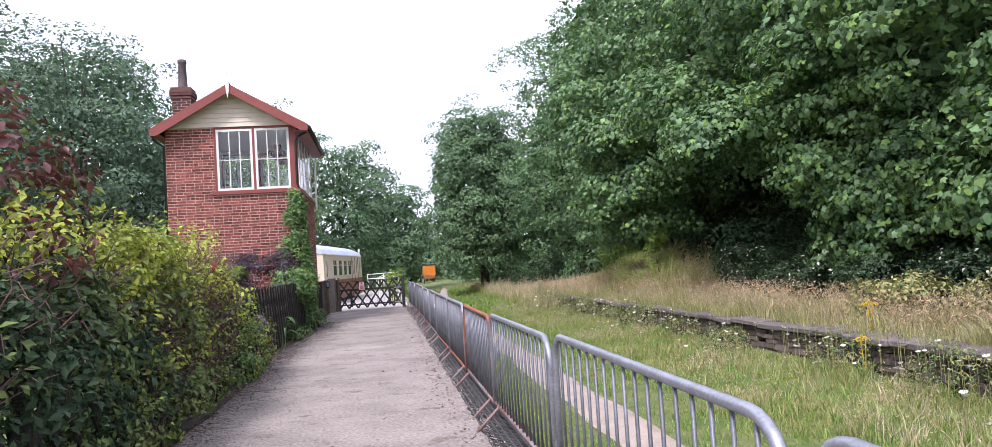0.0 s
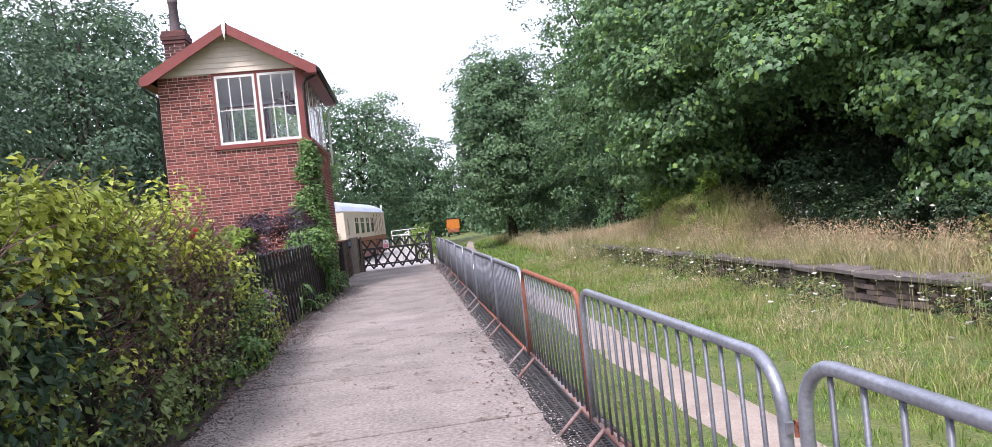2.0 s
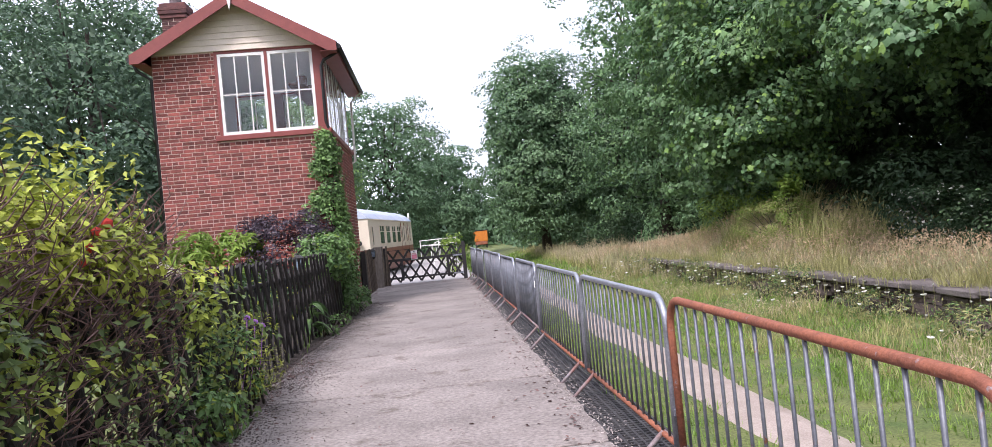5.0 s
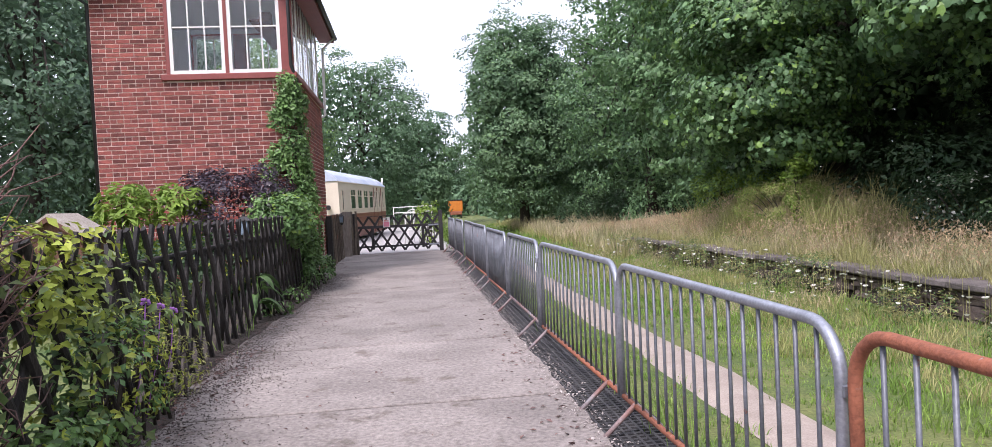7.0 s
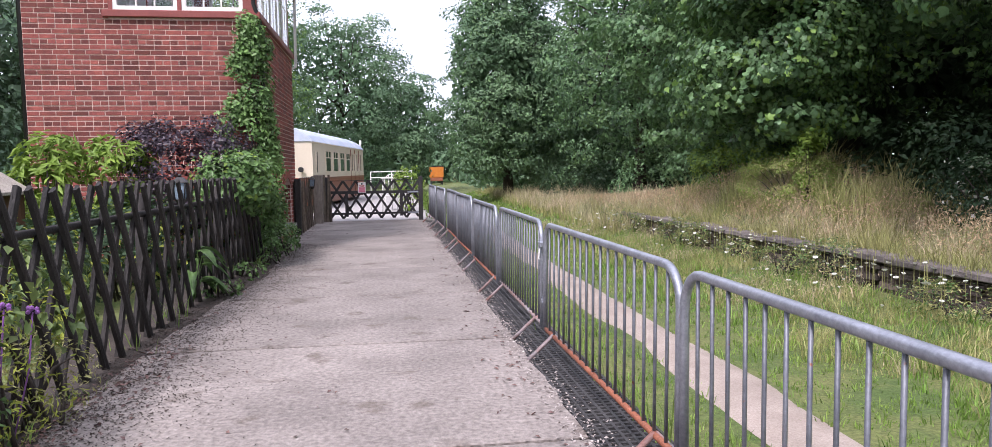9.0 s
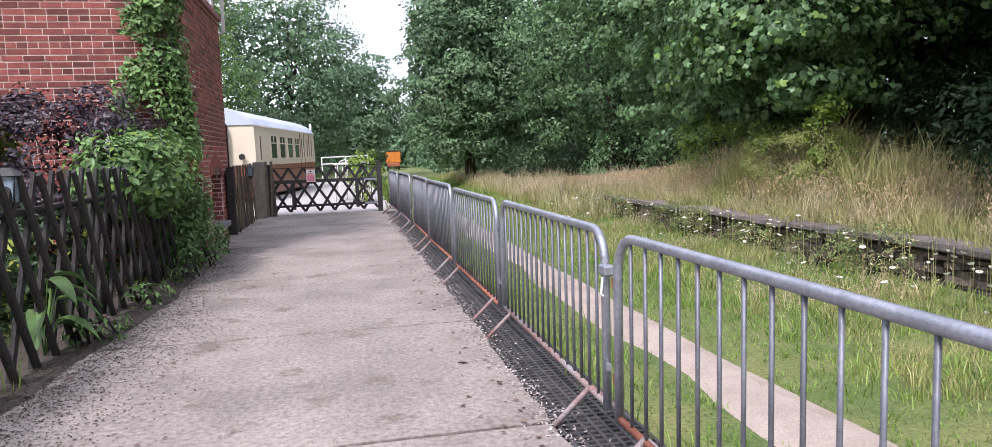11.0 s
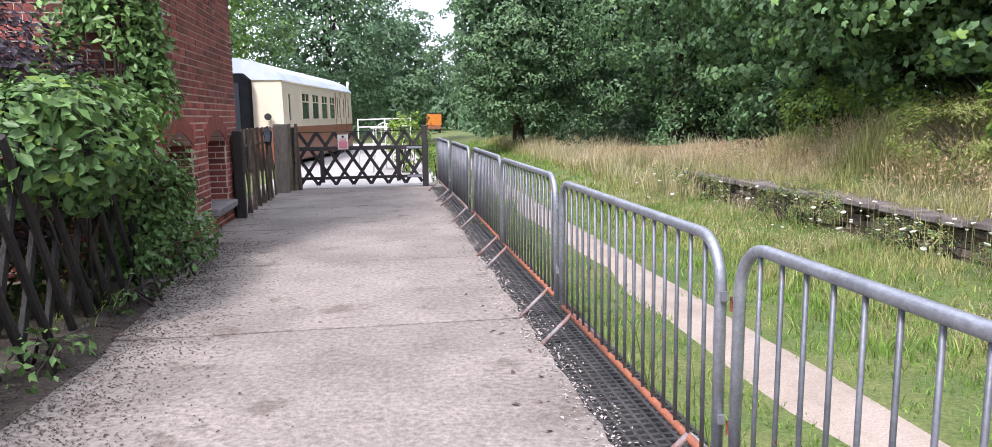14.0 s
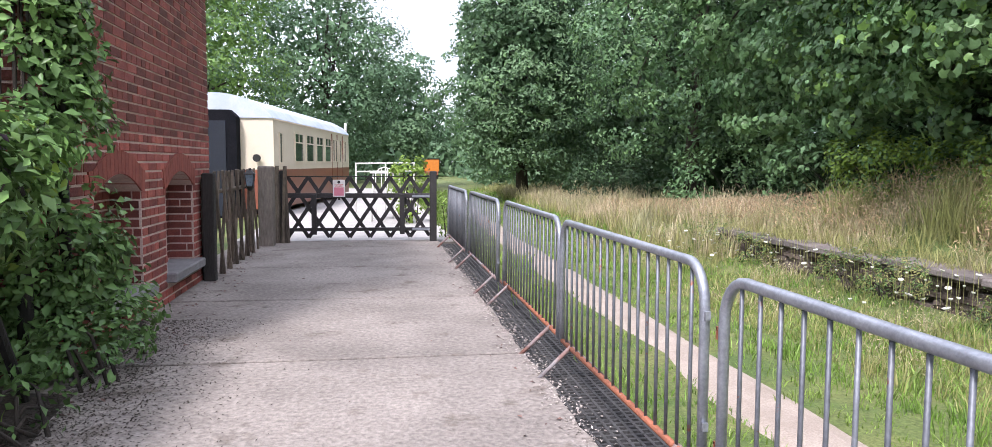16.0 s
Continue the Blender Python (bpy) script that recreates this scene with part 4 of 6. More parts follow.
# ---- orange rail trolley far down the line ----
trolley = empty("rail_trolley", Matrix.Translation((6.3, 96, -0.62)))
tagged(trolley, "small orange rail vehicle standing far down the line", "rail vehicle")
part("cab", bbox(-0.85, 0.85, 0, 2.4, 0.9, 2.3, 0.06), ORANGE, trolley)
part("lower_panel", bbox(-0.75, 0.75, -0.04, 2.3, 0.45, 0.9, 0.05), RUSTED, trolley)
bm = bmesh.new()
box(bm, -0.95, 0.95, -0.02, 2.42, 2.3, 2.42)
part("roof", bm, BLACKIRON, trolley)
for x in (-0.7, 0.7):
    for y in (0.4, 1.9):
        bm = bmesh.new()
        bmesh.ops.create_cone(bm, cap_ends=True, segments=16, radius1=0.33, radius2=0.33, depth=0.1, matrix=pose(x, y, 0.20, 0, 90))
        part("wheel", bm, BLACKIRON, trolley)

# ---- small shed roof behind the fence ----
shed = empty("bird_table", Matrix.Translation((-4.66, 11.3, -0.10)))
tagged(shed, "little timber hutch with a pale felted gable roof", "hutch")
for s in (-1, 1):
    bm = bmesh.new()
    prism(bm, [(0, 1.50), (s * 0.46, 1.20), (s * 0.46, 1.165), (0, 1.46)], "y", -0.45, 0.45)
    part("roof_slope", bm, SHEDROOF, shed)
bm = bmesh.new()
prism(bm, [(-0.38, 0.0), (0.38, 0.0), (0.38, 1.19), (0, 1.44), (-0.38, 1.19)], "y", -0.38, 0.38)
part("body", bm, BROWNWOOD, shed)
for s in (-1, 1):
    bm = bmesh.new()
    prism(bm, [(0, 1.46), (s * 0.47, 1.16), (s * 0.47, 1.10), (0, 1.39)], "y", -0.47, -0.452)
    part("barge_board", bm, BROWNWOOD, shed)

# ---- far platform: rubble wall and coping ----
bm = bmesh.new()
wall_rng = random.Random(12)
z = -0.85
row = 0
while z < -0.20:
    h = wall_rng.uniform(0.055, 0.10)
    if z + h > -0.2:
        h = max(0.03, -0.2 - z)
    y = -12.0
    while y < 24.2:
        l = wall_rng.uniform(0.16, 0.42)
        if wall_rng.random() > 0.05:
            o = wall_rng.uniform(-0.03, 0.05)
            j = [wall_rng.uniform(-0.012, 0.012) for _ in range(4)]
            v = box(bm, 7.30 + o, 7.62, y, y + l - 0.02, z + 0.004, z + h - 0.006)
            for q, dz in zip((4, 6, 0, 2), j):
                v[q].co.z += dz
                v[q].co.x += dz
        y += l
    z += h
    row += 1
rw = part("platform_wall", bm, RUBBLE)
tagged(rw, "old dry rubble stone platform face overgrown with weeds", "wall", kind="structure")
bm = bmesh.new()
box(bm, 7.42, 7.62, -12, 24.2, -0.9, -0.2)
part("earth_core", bm, DIRT, rw)
y = -12.0
while y < 24.0:
    l = wall_rng.uniform(0.75, 1.05)
    gone = 12.0 < y < 12.8
    if not gone:
        bm = bbox(0, 0.52, 0.0, l - 0.015, -0.045, 0.055, 0.016)
        for v in bm.verts:
            v.co += Vector([noise.noise(v.co * 6 + Vector((0, y * 3, i * 7))) * 0.022 for i in range(3)])
        ob = part("coping_stone", bm, STONE, rw)
        ob.matrix_basis = pose(7.22 + wall_rng.uniform(-0.05, 0.04), y, -0.150 + wall_rng.uniform(-0.02, 0.015), wall_rng.uniform(-1.0, 1.0), wall_rng.uniform(-3, 3), wall_rng.uniform(-1.6, 1.6))
    y += l

# ---- plants ----
OVAL = np.array([(0, -0.5, 0), (0.26, 0.0, 0.10), (0, 0.5, -0.10), (-0.26, 0.0, 0.10)])
STAR = np.array([(0, -0.42, 0), (0.34, -0.34, -0.03), (0.52, 0.10, -0.10), (0.22, 0.12, 0.02), (0, 0.60, -0.14), (-0.22, 0.12, 0.02), (-0.52, 0.10, -0.10), (-0.34, -0.34, -0.03)])
LANCE = np.array([(0, -0.5, 0), (0.13, -0.05, 0.05), (0, 0.5, -0.16), (-0.13, -0.05, 0.05)])


def unit(a):
    return a / np.maximum(np.linalg.norm(a, axis=-1, keepdims=True), 1e-6)


def leaves(name, pos, nor, size, m, parent, rs, shape=OVAL):
    """One mesh of many single leaves: places, the way each faces, and its length."""
    n, k = len(pos), len(shape)
    nor = unit(nor)
    t = unit(np.cross(nor, rs.normal(size=(n, 3))))
    b = np.cross(nor, t)
    v = pos[:, None, :] + size[:, None, None] * (shape[None, :, 0:1] * b[:, None, :] + shape[None, :, 1:2] * t[:, None, :] + shape[None, :, 2:3] * nor[:, None, :])
    idx = np.arange(n * k).reshape(n, k)
    if k == 4:
        f = np.concatenate([idx[:, [0, 1, 2]], idx[:, [0, 2, 3]]])
    else:
        f = np.concatenate([idx[:, [0, 1, 2, 3]], idx[:, [0, 3, 4, 5]], idx[:, [0, 5, 6, 7]]])
    return cloud(name, v.reshape(-1, 3), f, m, parent)


def clump_leaves(rs, centres, radii, out, per, flat=0.7, up=0.5):
    """Places and facings of leaves over the outer side of clumps."""
    n = len(centres)
    c = np.repeat(centres, per, axis=0)
    r = np.repeat(radii, per)
    o = np.repeat(out, per, axis=0)
    d = unit(rs.normal(size=(n * per, 3)))
    keep = (d * unit(o * 0.7 + np.array([0, 0, up]))).sum(1) > rs.uniform(-0.55, 0.25, n * per)
    d, c, r, o = d[keep], c[keep], r[keep], o[keep]
    p = c + d * (r * rs.uniform(0.62, 1.05, len(r)))[:, None] * np.array([1, 1, flat])
    nor = d * 0.50 + np.array([0, 0, 0.42]) + o * 0.45 + rs.normal(size=d.shape) * 0.40
    return p, nor


def crown_clumps(rs, centre, radii, n, rc, low=-0.75):
    """Clumps spread over an uneven ellipsoid."""
    d = unit(rs.normal(size=(n * 2, 3)))
    d = d[d[:, 2] > low][:n]
    d = np.sign(d) * np.abs(d) ** 0.82
    lump = np.array([1 + 0.26 * noise.noise((q[0] * 2.2 + centre[0], q[1] * 2.2 + centre[1], q[2] * 2.2)) for q in d])
    depth = rs.uniform(0.68, 1.0, len(d)) * lump
    c = np.array(centre) + d * np.array(radii) * depth[:, None]
    return c, rs.uniform(0.65, 1.25, len(d)) * rc, d


def trunk(parent, base, top, r, limbs, m=BARK, rs=None, bend=0.35):
    base, top = Vector(base), Vector(top)
    bm = bmesh.new()
    pts, rad = [], []
    for i in range(7):
        t = i / 6
        p = base.lerp(top, t) + Vector((bend * noise.noise((t * 2, base.x, 1)), bend * noise.noise((t * 2, base.y, 4)), 0))
        pts.append(p)
        rad.append(r * (1.25 if i == 0 else 1 - 0.75 * t))
    tube(bm, pts, rad, 9)
    part("trunk", bm, m, parent)
    bm = bmesh.new()
    for k, end in enumerate(limbs):
        t = 0.30 + 0.6 * (k / max(1, len(limbs)))
        a = base.lerp(top, t)
        e = Vector(end)
        mid = a.lerp(e, 0.5) + Vector((0, 0, 0.5))
        tube(bm, [a, a.lerp(mid, 0.6), mid, e], [r * 0.36 * (1 - 0.5 * t), r * 0.28 * (1 - 0.5 * t), r * 0.2, r * 0.06], 6)
    tagged(part("branchwork", bm, m, parent), kind="stuff")


def tree(label, base, height, radii, n, per, size, m, seed, shape=OVAL, rc=1.0, low=-0.75, trunk_r=0.25, bottom=1.5, m2=None, share=0.0, filler=0.12, extra=()):
    rs = np.random.RandomState(seed)
    root = empty("tree", Matrix.Translation(base))
    tagged(root, label, "tree")
    mid = (0, 0, (height + bottom) / 2)
    rad = (radii[0], radii[1], (height - bottom) / 2)
    c, r, o = crown_clumps(rs, mid, rad, n, rc, low)
    for ec, er, en in extra:
        c2, r2, o2 = crown_clumps(rs, np.array(ec) - np.array(base), er, en, rc, low)
        c, r, o = np.concatenate([c, c2]), np.concatenate([r, r2]), np.concatenate([o, o2])
    p, nor = clump_leaves(rs, c, r, o, per, 0.50)
    inner = unit(rs.normal(size=(int(n * per * filler), 3))) * (rs.uniform(0.2, 0.78, int(n * per * filler)) ** 0.6)[:, None] * np.array(rad) + np.array(mid)
    sizes = size * rs.uniform(0.65, 1.3, len(p))
    if m2:
        pick = rs.uniform(size=len(p)) < share
        leaves("tip_foliage", p[pick], nor[pick], sizes[pick], m2, root, rs, shape)
        p, nor, sizes = p[~pick], nor[~pick], sizes[~pick]
    leaves("crown", p, nor, sizes, m, root, rs, shape)
    leaves("inner_crown", inner, rs.normal(size=inner.shape), size * 1.9 * rs.uniform(0.7, 1.3, len(inner)), m, root, rs)
    pick = rs.choice(len(c), min(14, len(c)), replace=False)
    trunk(root, (0, 0, -0.1), (0.3, 0.2, height * 0.82), trunk_r, [c[i] for i in pick])
    return root


def gz(x, y):
    return bed_height(x, y)


BIG = "tall sycamore tree with dense layered dark green foliage"
# maples behind the far platform
tree(BIG, (12.2, 20.2, gz(12.2, 20.2)), 14.5, (5.2, 5.0), 370, 155, 0.150, MAPLE, 1, STAR, 0.72, -0.9, 0.32, 1.2, MAPLE_LIGHT, 0.15, extra=[((9.1, 18.4, 4.5), (2.0, 1.9, 2.4), 130), ((10.3, 19.6, 3.2), (1.4, 1.5, 1.6), 60), ((9.0, 21.0, 7.6), (2.2, 2.2, 1.6), 40), ((10.2, 23.0, 4.2), (1.5, 1.9, 2.2), 80)])
tree(BIG, (13.4, 29.0, gz(13.4, 29)), 15.5, (5.0, 4.8), 300, 125, 0.18, MAPLE, 2, STAR, 0.80, -0.9, 0.30, 0.8)
tree("sycamore tree with pale green sunlit leaves over dark branches", (13.0, 6.6, gz(13.0, 6.6)), 10.5, (4.2, 4.4), 290, 150, 0.150, MAPLE, 3, STAR, 0.70, -0.85, 0.30, 1.6, MAPLE_LIGHT, 0.24, extra=[((11.3, 8.4, 2.5), (1.4, 2.4, 1.9), 100), ((11.2, 4.2, 2.6), (1.3, 1.8, 1.9), 60), ((10.9, 9.2, 4.6), (1.6, 1.7, 3.0), 80), ((9.9, 6.2, 6.4), (1.5, 1.6, 1.5), 34)])
tree("sycamore tree with low spreading leafy limbs", (13.4, 12.6, gz(13.4, 12.6)), 12.0, (5.2, 3.8), 290, 145, 0.150, MAPLE, 4, STAR, 0.72, -0.45, 0.34, 4.0, MAPLE_LIGHT, 0.14, extra=[((9.4, 13.4, 5.4), (2.1, 1.7, 1.2), 40), ((9.3, 11.3, 4.2), (1.8, 1.5, 1.0), 46)])
tree("sycamore tree with hanging dark green foliage", (13.0, -1.5, gz(13, -1.5)), 10, (4.8, 4.0), 150, 120, 0.21, MAPLE, 5, STAR, 0.95, -0.85, 0.3, 2.0)
tree("broad dark green tree beside the line", (12.5, 37.5, -0.4), 17, (4.9, 4.6), 260, 140, 0.19, MAPLE, 6, OVAL, 0.90, -0.95, 0.3, 0.3, FARLEAF, 0.3)
tree("broad rounded dark green tree further down the line", (7.4, 47, -0.5), 13.8, (4.0, 4.2), 330, 150, 0.20, FARLEAF, 7, OVAL, 0.85, -0.95, 0.3, 0.2, MAPLE, 0.35, filler=0.25)
tree("dark green tree at the bend of the line", (13.5, 70, -0.5), 14, (6, 6), 150, 90, 0.42, FARLEAF, 8, OVAL, 1.4, -0.95, 0.3, 0.0)
# wood behind them, the shade under the canopies put into its leaf colour
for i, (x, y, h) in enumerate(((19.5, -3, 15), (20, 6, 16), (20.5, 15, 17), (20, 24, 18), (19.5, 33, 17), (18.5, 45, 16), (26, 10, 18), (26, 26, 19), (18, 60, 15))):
    tree("woodland tree behind the old platform, leaf colour darkened for shade", (x, y, 0.0), h, (5.4, 5.6), 120, 70, 0.42, DARK_SHADED_LEAF, 20 + i, OVAL, 1.4, -1.0, 0.3, 0.0, filler=0.3)
# left-hand trees
tree("tall dark green tree behind the signal box", (-12.5, 27.5, 0), 12.5, (4.6, 4.6), 190, 160, 0.19, WOODLEAF, 40, OVAL, 1.1, -0.95, 0.28, 0.3, FARLEAF, 0.3)
tree("tall green tree behind the signal box", (-15.5, 37, 0), 15, (4.8, 4.8), 170, 110, 0.30, FARLEAF, 41, OVAL, 1.2, -0.95, 0.28, 0.3)
tree("tall green tree with a loose airy crown", (-21, 30, 0), 15.5, (5.2, 5.0), 170, 100, 0.30, FARLEAF, 42, OVAL, 1.2, -0.95, 0.28, 0.3)
tree("dark leafy tree standing behind the garden hedge", (-14.5, 18, 0), 10.5, (4.4, 4.4), 180, 160, 0.18, WOODLEAF, 43, OVAL, 1.1, -0.95, 0.28, 0.2)
tree("dark leafy tree standing behind the garden hedge", (-19, 12, 0), 12.5, (4.8, 4.8), 160, 150, 0.20, WOODLEAF, 44, OVAL, 1.1, -0.95, 0.28, 0.2)
tree("dark leafy tree standing behind the garden", (-9.6, 33, 0), 9.5, (3.6, 3.6), 120, 100, 0.26, WOODLEAF, 45, OVAL, 1.1, -0.95, 0.24, 0.2)
tree("light green birch-like tree behind the coach", (-8.4, 46, 0), 14, (3.9, 3.9), 180, 140, 0.20, MAPLE_LIGHT, 46, OVAL, 1.0, -0.95, 0.22, 1.0, FARLEAF, 0.5)
tree("dark green tree behind the coach", (-3.4, 58, 0), 13, (4.8, 4.8), 200, 140, 0.25, FARLEAF, 47, OVAL, 1.2, -0.95, 0.28, 0.3)
tree("dark green tree beyond the yard", (1.2, 72, 0), 10.5, (4.2, 4.2), 140, 90, 0.36, FARLEAF, 48, OVAL, 1.2, -0.95, 0.26, 0.0)
tree("dark green tree behind the coach", (-13, 56, 0), 14, (5.2, 5.2), 140, 90, 0.34, FARLEAF, 49, OVAL, 1.3, -0.95, 0.28, 0.0)
tree("small tree beside the far end of the line", (4.2, 110, -0.5), 8, (5, 5), 100, 70, 0.5, FARLEAF, 50, OVAL, 1.5, -0.95, 0.25, 0.0)
tree("small tree beside the far end of the line", (13, 112, -0.5), 10, (6, 5), 100, 70, 0.5, FARLEAF, 51, OVAL, 1.5, -0.95, 0.25, 0.0)

# undergrowth deep in the wood, filling gaps; its shade is in the dark leaf colour
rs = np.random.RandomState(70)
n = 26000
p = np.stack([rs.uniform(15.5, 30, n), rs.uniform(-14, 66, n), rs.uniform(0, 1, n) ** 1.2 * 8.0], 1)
ob = leaves("wood_undergrowth", p, rs.normal(size=p.shape), rs.uniform(0.4, 0.8, n), DARK_SHADED_LEAF, None, rs)
tagged(ob, "dense undergrowth deep in the wood, leaf colour darkened for shade", "undergrowth", kind="stuff")

# low thickets far down the line
n = 15000
p = np.stack([rs.uniform(-40, 45, n), rs.uniform(62, 124, n), rs.uniform(0, 1, n) ** 1.3 * 4.2 - 0.6], 1)
p = p[(np.abs(p[:, 0] - (1.5 + 0.05 * p[:, 1])) > 3.2) | (p[:, 1] > 104)]
ob = leaves("far_thicket", p, rs.normal(size=p.shape) + np.array([0, 0, 0.4]), rs.uniform(0.6, 1.3, len(p)), FARLEAF, None, rs)
tagged(ob, "low green thickets along the distant line", "undergrowth", kind="stuff")

# far woods that close the view
rs = np.random.RandomState(77)
n = 16000
a = rs.uniform(0, 2 * math.pi, n)
rad = rs.uniform(125, 150, n)
top = 8 + 4 * np.array([noise.noise((math.cos(q) * 9, math.sin(q) * 9, 0)) for q in a])
p = np.stack([rad * np.cos(a), 20 + rad * np.sin(a), rs.uniform(0, 1, n) ** 0.7 * top - 0.6], 1)
ob = leaves("far_wood", p, rs.normal(size=p.shape) + np.array([0, 0, 0.4]), rs.uniform(1.4, 2.8, n), FARLEAF, None, rs)
tagged(ob, "belt of dark green woodland in the distance", "woodland", kind="stuff")


def shrub(name, label, base, radii, height, n, per, size, m, seed, shape=OVAL, rc=0.25, m2=None, share=0.0, bottom=0.0, twigs=10, cat="shrub"):
    rs = np.random.RandomState(seed)
    root = empty(name, Matrix.Translation(base))
    tagged(root, label, cat)
    mid = (0, 0, (height + bottom) / 2)
    c, r, o = crown_clumps(rs, mid, (radii[0], radii[1], (height - bottom) / 2), n, rc, -0.9)
    p, nor = clump_leaves(rs, c, r, o, per, 0.85, 0.4)
    p[:, 2] = np.maximum(p[:, 2], 0.02)
    sizes = size * rs.uniform(0.6, 1.35, len(p))
    if m2:
        pick = rs.uniform(size=len(p)) < share
        leaves("tip_leaves", p[pick], nor[pick], sizes[pick], m2, root, rs, shape)
        p, nor, sizes = p[~pick], nor[~pick], sizes[~pick]
    leaves("leaves", p, nor, sizes, m, root, rs, shape)
    bm = bmesh.new()
    for i in range(twigs):
        e = c[rs.randint(len(c))]
        s = np.array([rs.uniform(-0.15, 0.15), rs.uniform(-0.15, 0.15), -0.05])
        tube(bm, [s, s * 0.4 + e * 0.6 + np.array([0, 0, 0.1]), e], [0.014, 0.009, 0.004], 5)
    tagged(part("stemwork", bm, BARK, root), kind="stuff")
    return root


# undergrowth under the far trees; the darkest bushes have deep shade in their colour
for i, (x, y, rx, h, m) in enumerate(((11.8, -3, 1.8, 2.4, DARK_SHADED_LEAF), (12.0, 1.5, 1.7, 2.6, DARK_SHADED_LEAF), (12.6, 6, 1.6, 2.0, DARK_SHADED_LEAF), (13.6, 10, 1.9, 1.9, DARK_SHADED_LEAF), (12.0, 16.2, 1.6, 1.9, DARK_SHADED_LEAF), (11.0, 25, 1.8, 2.2, MAPLE), (11.6, 32, 2.0, 2.4, MAPLE), (16.5, 13, 2.2, 3.6, DARK_SHADED_LEAF), (16.5, 8.5, 2.2, 3.6, DARK_SHADED_LEAF), (16.2, 4, 2.0, 3.6, DARK_SHADED_LEAF), (16.0, 17.5, 2.0, 3.6, DARK_SHADED_LEAF), (10.5, 42, 2.0, 2.4, DARK_SHADED_LEAF))):
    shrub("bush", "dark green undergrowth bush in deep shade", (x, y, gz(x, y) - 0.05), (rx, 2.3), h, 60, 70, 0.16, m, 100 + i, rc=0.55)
shrub("bush", "pale green willow bush rising from dry grass", (8.85, 17.3, gz(8.85, 17.3) - 0.05), (0.95, 1.2), 1.20, 170, 110, 0.060, MIDGRASS, 120, LANCE, 0.22, LIMELEAF, 0.45)
shrub("sapling", "slender pale green sapling in the grass", (9.0, 16.9, gz(9.0, 16.9)), (0.3, 0.3), 1.75, 22, 60, 0.12, LIMELEAF, 121, OVAL, 0.2)
shrub("bush", "bright green elder bush in front of dark trees", (9.7, 22.4, gz(9.7, 22.4) - 0.05), (0.8, 1.0), 1.5, 70, 80, 0.10, LIMELEAF, 122, OVAL, 0.30, MAPLE, 0.25)
shrub("bush", "bright green elder bush in front of dark trees", (9.7, 19.9, gz(9.7, 19.9) - 0.05), (0.7, 0.9), 1.1, 56, 70, 0.09, LIMELEAF, 123, OVAL, 0.26, MAPLE, 0.4)
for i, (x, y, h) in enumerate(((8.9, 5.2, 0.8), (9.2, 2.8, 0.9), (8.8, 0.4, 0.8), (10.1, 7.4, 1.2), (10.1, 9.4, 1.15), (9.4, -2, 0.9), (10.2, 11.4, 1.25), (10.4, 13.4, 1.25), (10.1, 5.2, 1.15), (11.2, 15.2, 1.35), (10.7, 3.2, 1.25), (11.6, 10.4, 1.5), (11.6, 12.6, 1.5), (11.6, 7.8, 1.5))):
    shrub("bramble", "low bramble bush dotted with white blossom", (x, y, gz(x, y)), (0.8, 1.1), h, 60, 64, 0.085, MIDGRASS if x < 9.3 else DARK_SHADED_LEAF, 130 + i, OVAL, 0.26, WHITEBLOOM if i % 3 else MAPLE, 0.08)
for i, (x, y, h, rx) in enumerate(((7.0, 18.6, 0.66, 0.3), (7.0, 19.3, 0.5, 0.35), (7.05, 13.2, 0.7, 0.25), (6.9, 14.1, 0.45, 0.4), (7.0, 22.6, 0.5, 0.4), (6.8, 8.0, 0.4, 0.3), (7.1, 24.4, 0.8, 0.5), (7.1, 16.4, 0.35, 0.3), (6.9, 10.2, 0.35, 0.4), (7.05, 4.4, 0.5, 0.3), (7.0, 2.0, 0.6, 0.4))):
    shrub("weed", "leafy green weed growing up the stone platform face", (x, y, gz(x, y)), (rx, 0.7), h, 40, 60, 0.055, CREEPER, 150 + i, LANCE, 0.18, MIDGRASS, 0.5)


# ---- hedge along the fence ----
def hedge_part(root, rs, y0, y1, x0, x1, z0, z1, n, per, size, m, name, shape=OVAL, rc=0.20, bump=0.25):
    y = rs.uniform(y0, y1, n)
    side = rs.uniform(size=n)
    x = np.where(side < 0.55, x1 + rs.uniform(-0.22, 0.06, n), rs.uniform(x0, x1, n))
    z = np.where(side < 0.55, rs.uniform(z0, z1, n), z1 + rs.uniform(-0.22, 0.05, n))
    lump = np.array([noise.noise((a * 0.9, b * 1.6, 2.0)) for a, b in zip(y, z)])
    x = x + bump * lump
    z = z + bump * np.array([noise.noise((a * 1.1, 3.0, b)) for a, b in zip(y, x)])
    c = np.stack([x, y, np.maximum(z, 0.12)], 1)
    o = np.where((side < 0.55)[:, None], np.array([0.9, -0.25, 0.2]), np.array([0.15, -0.25, 0.9]))
    p, nor = clump_leaves(rs, c, rs.uniform(0.6, 1.3, n) * rc, o, per, 0.9, 0.3)
    p[:, 2] = np.maximum(p[:, 2], 0.03)
    leaves(name, p, nor, size * rs.uniform(0.6, 1.4, len(p)), m, root, rs, shape)
    return c


rs = np.random.RandomState(201)
hedge = empty("hedge", Matrix.Translation((0, 0, 0)))
tagged(hedge, "unclipped yellow-green garden hedge leaning over the fence", "hedge")
# bright top over dark sides: partly darker foliage, partly shade put into leaf colour
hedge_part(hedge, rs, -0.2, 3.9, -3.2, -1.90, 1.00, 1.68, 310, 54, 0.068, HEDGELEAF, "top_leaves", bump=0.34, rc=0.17)
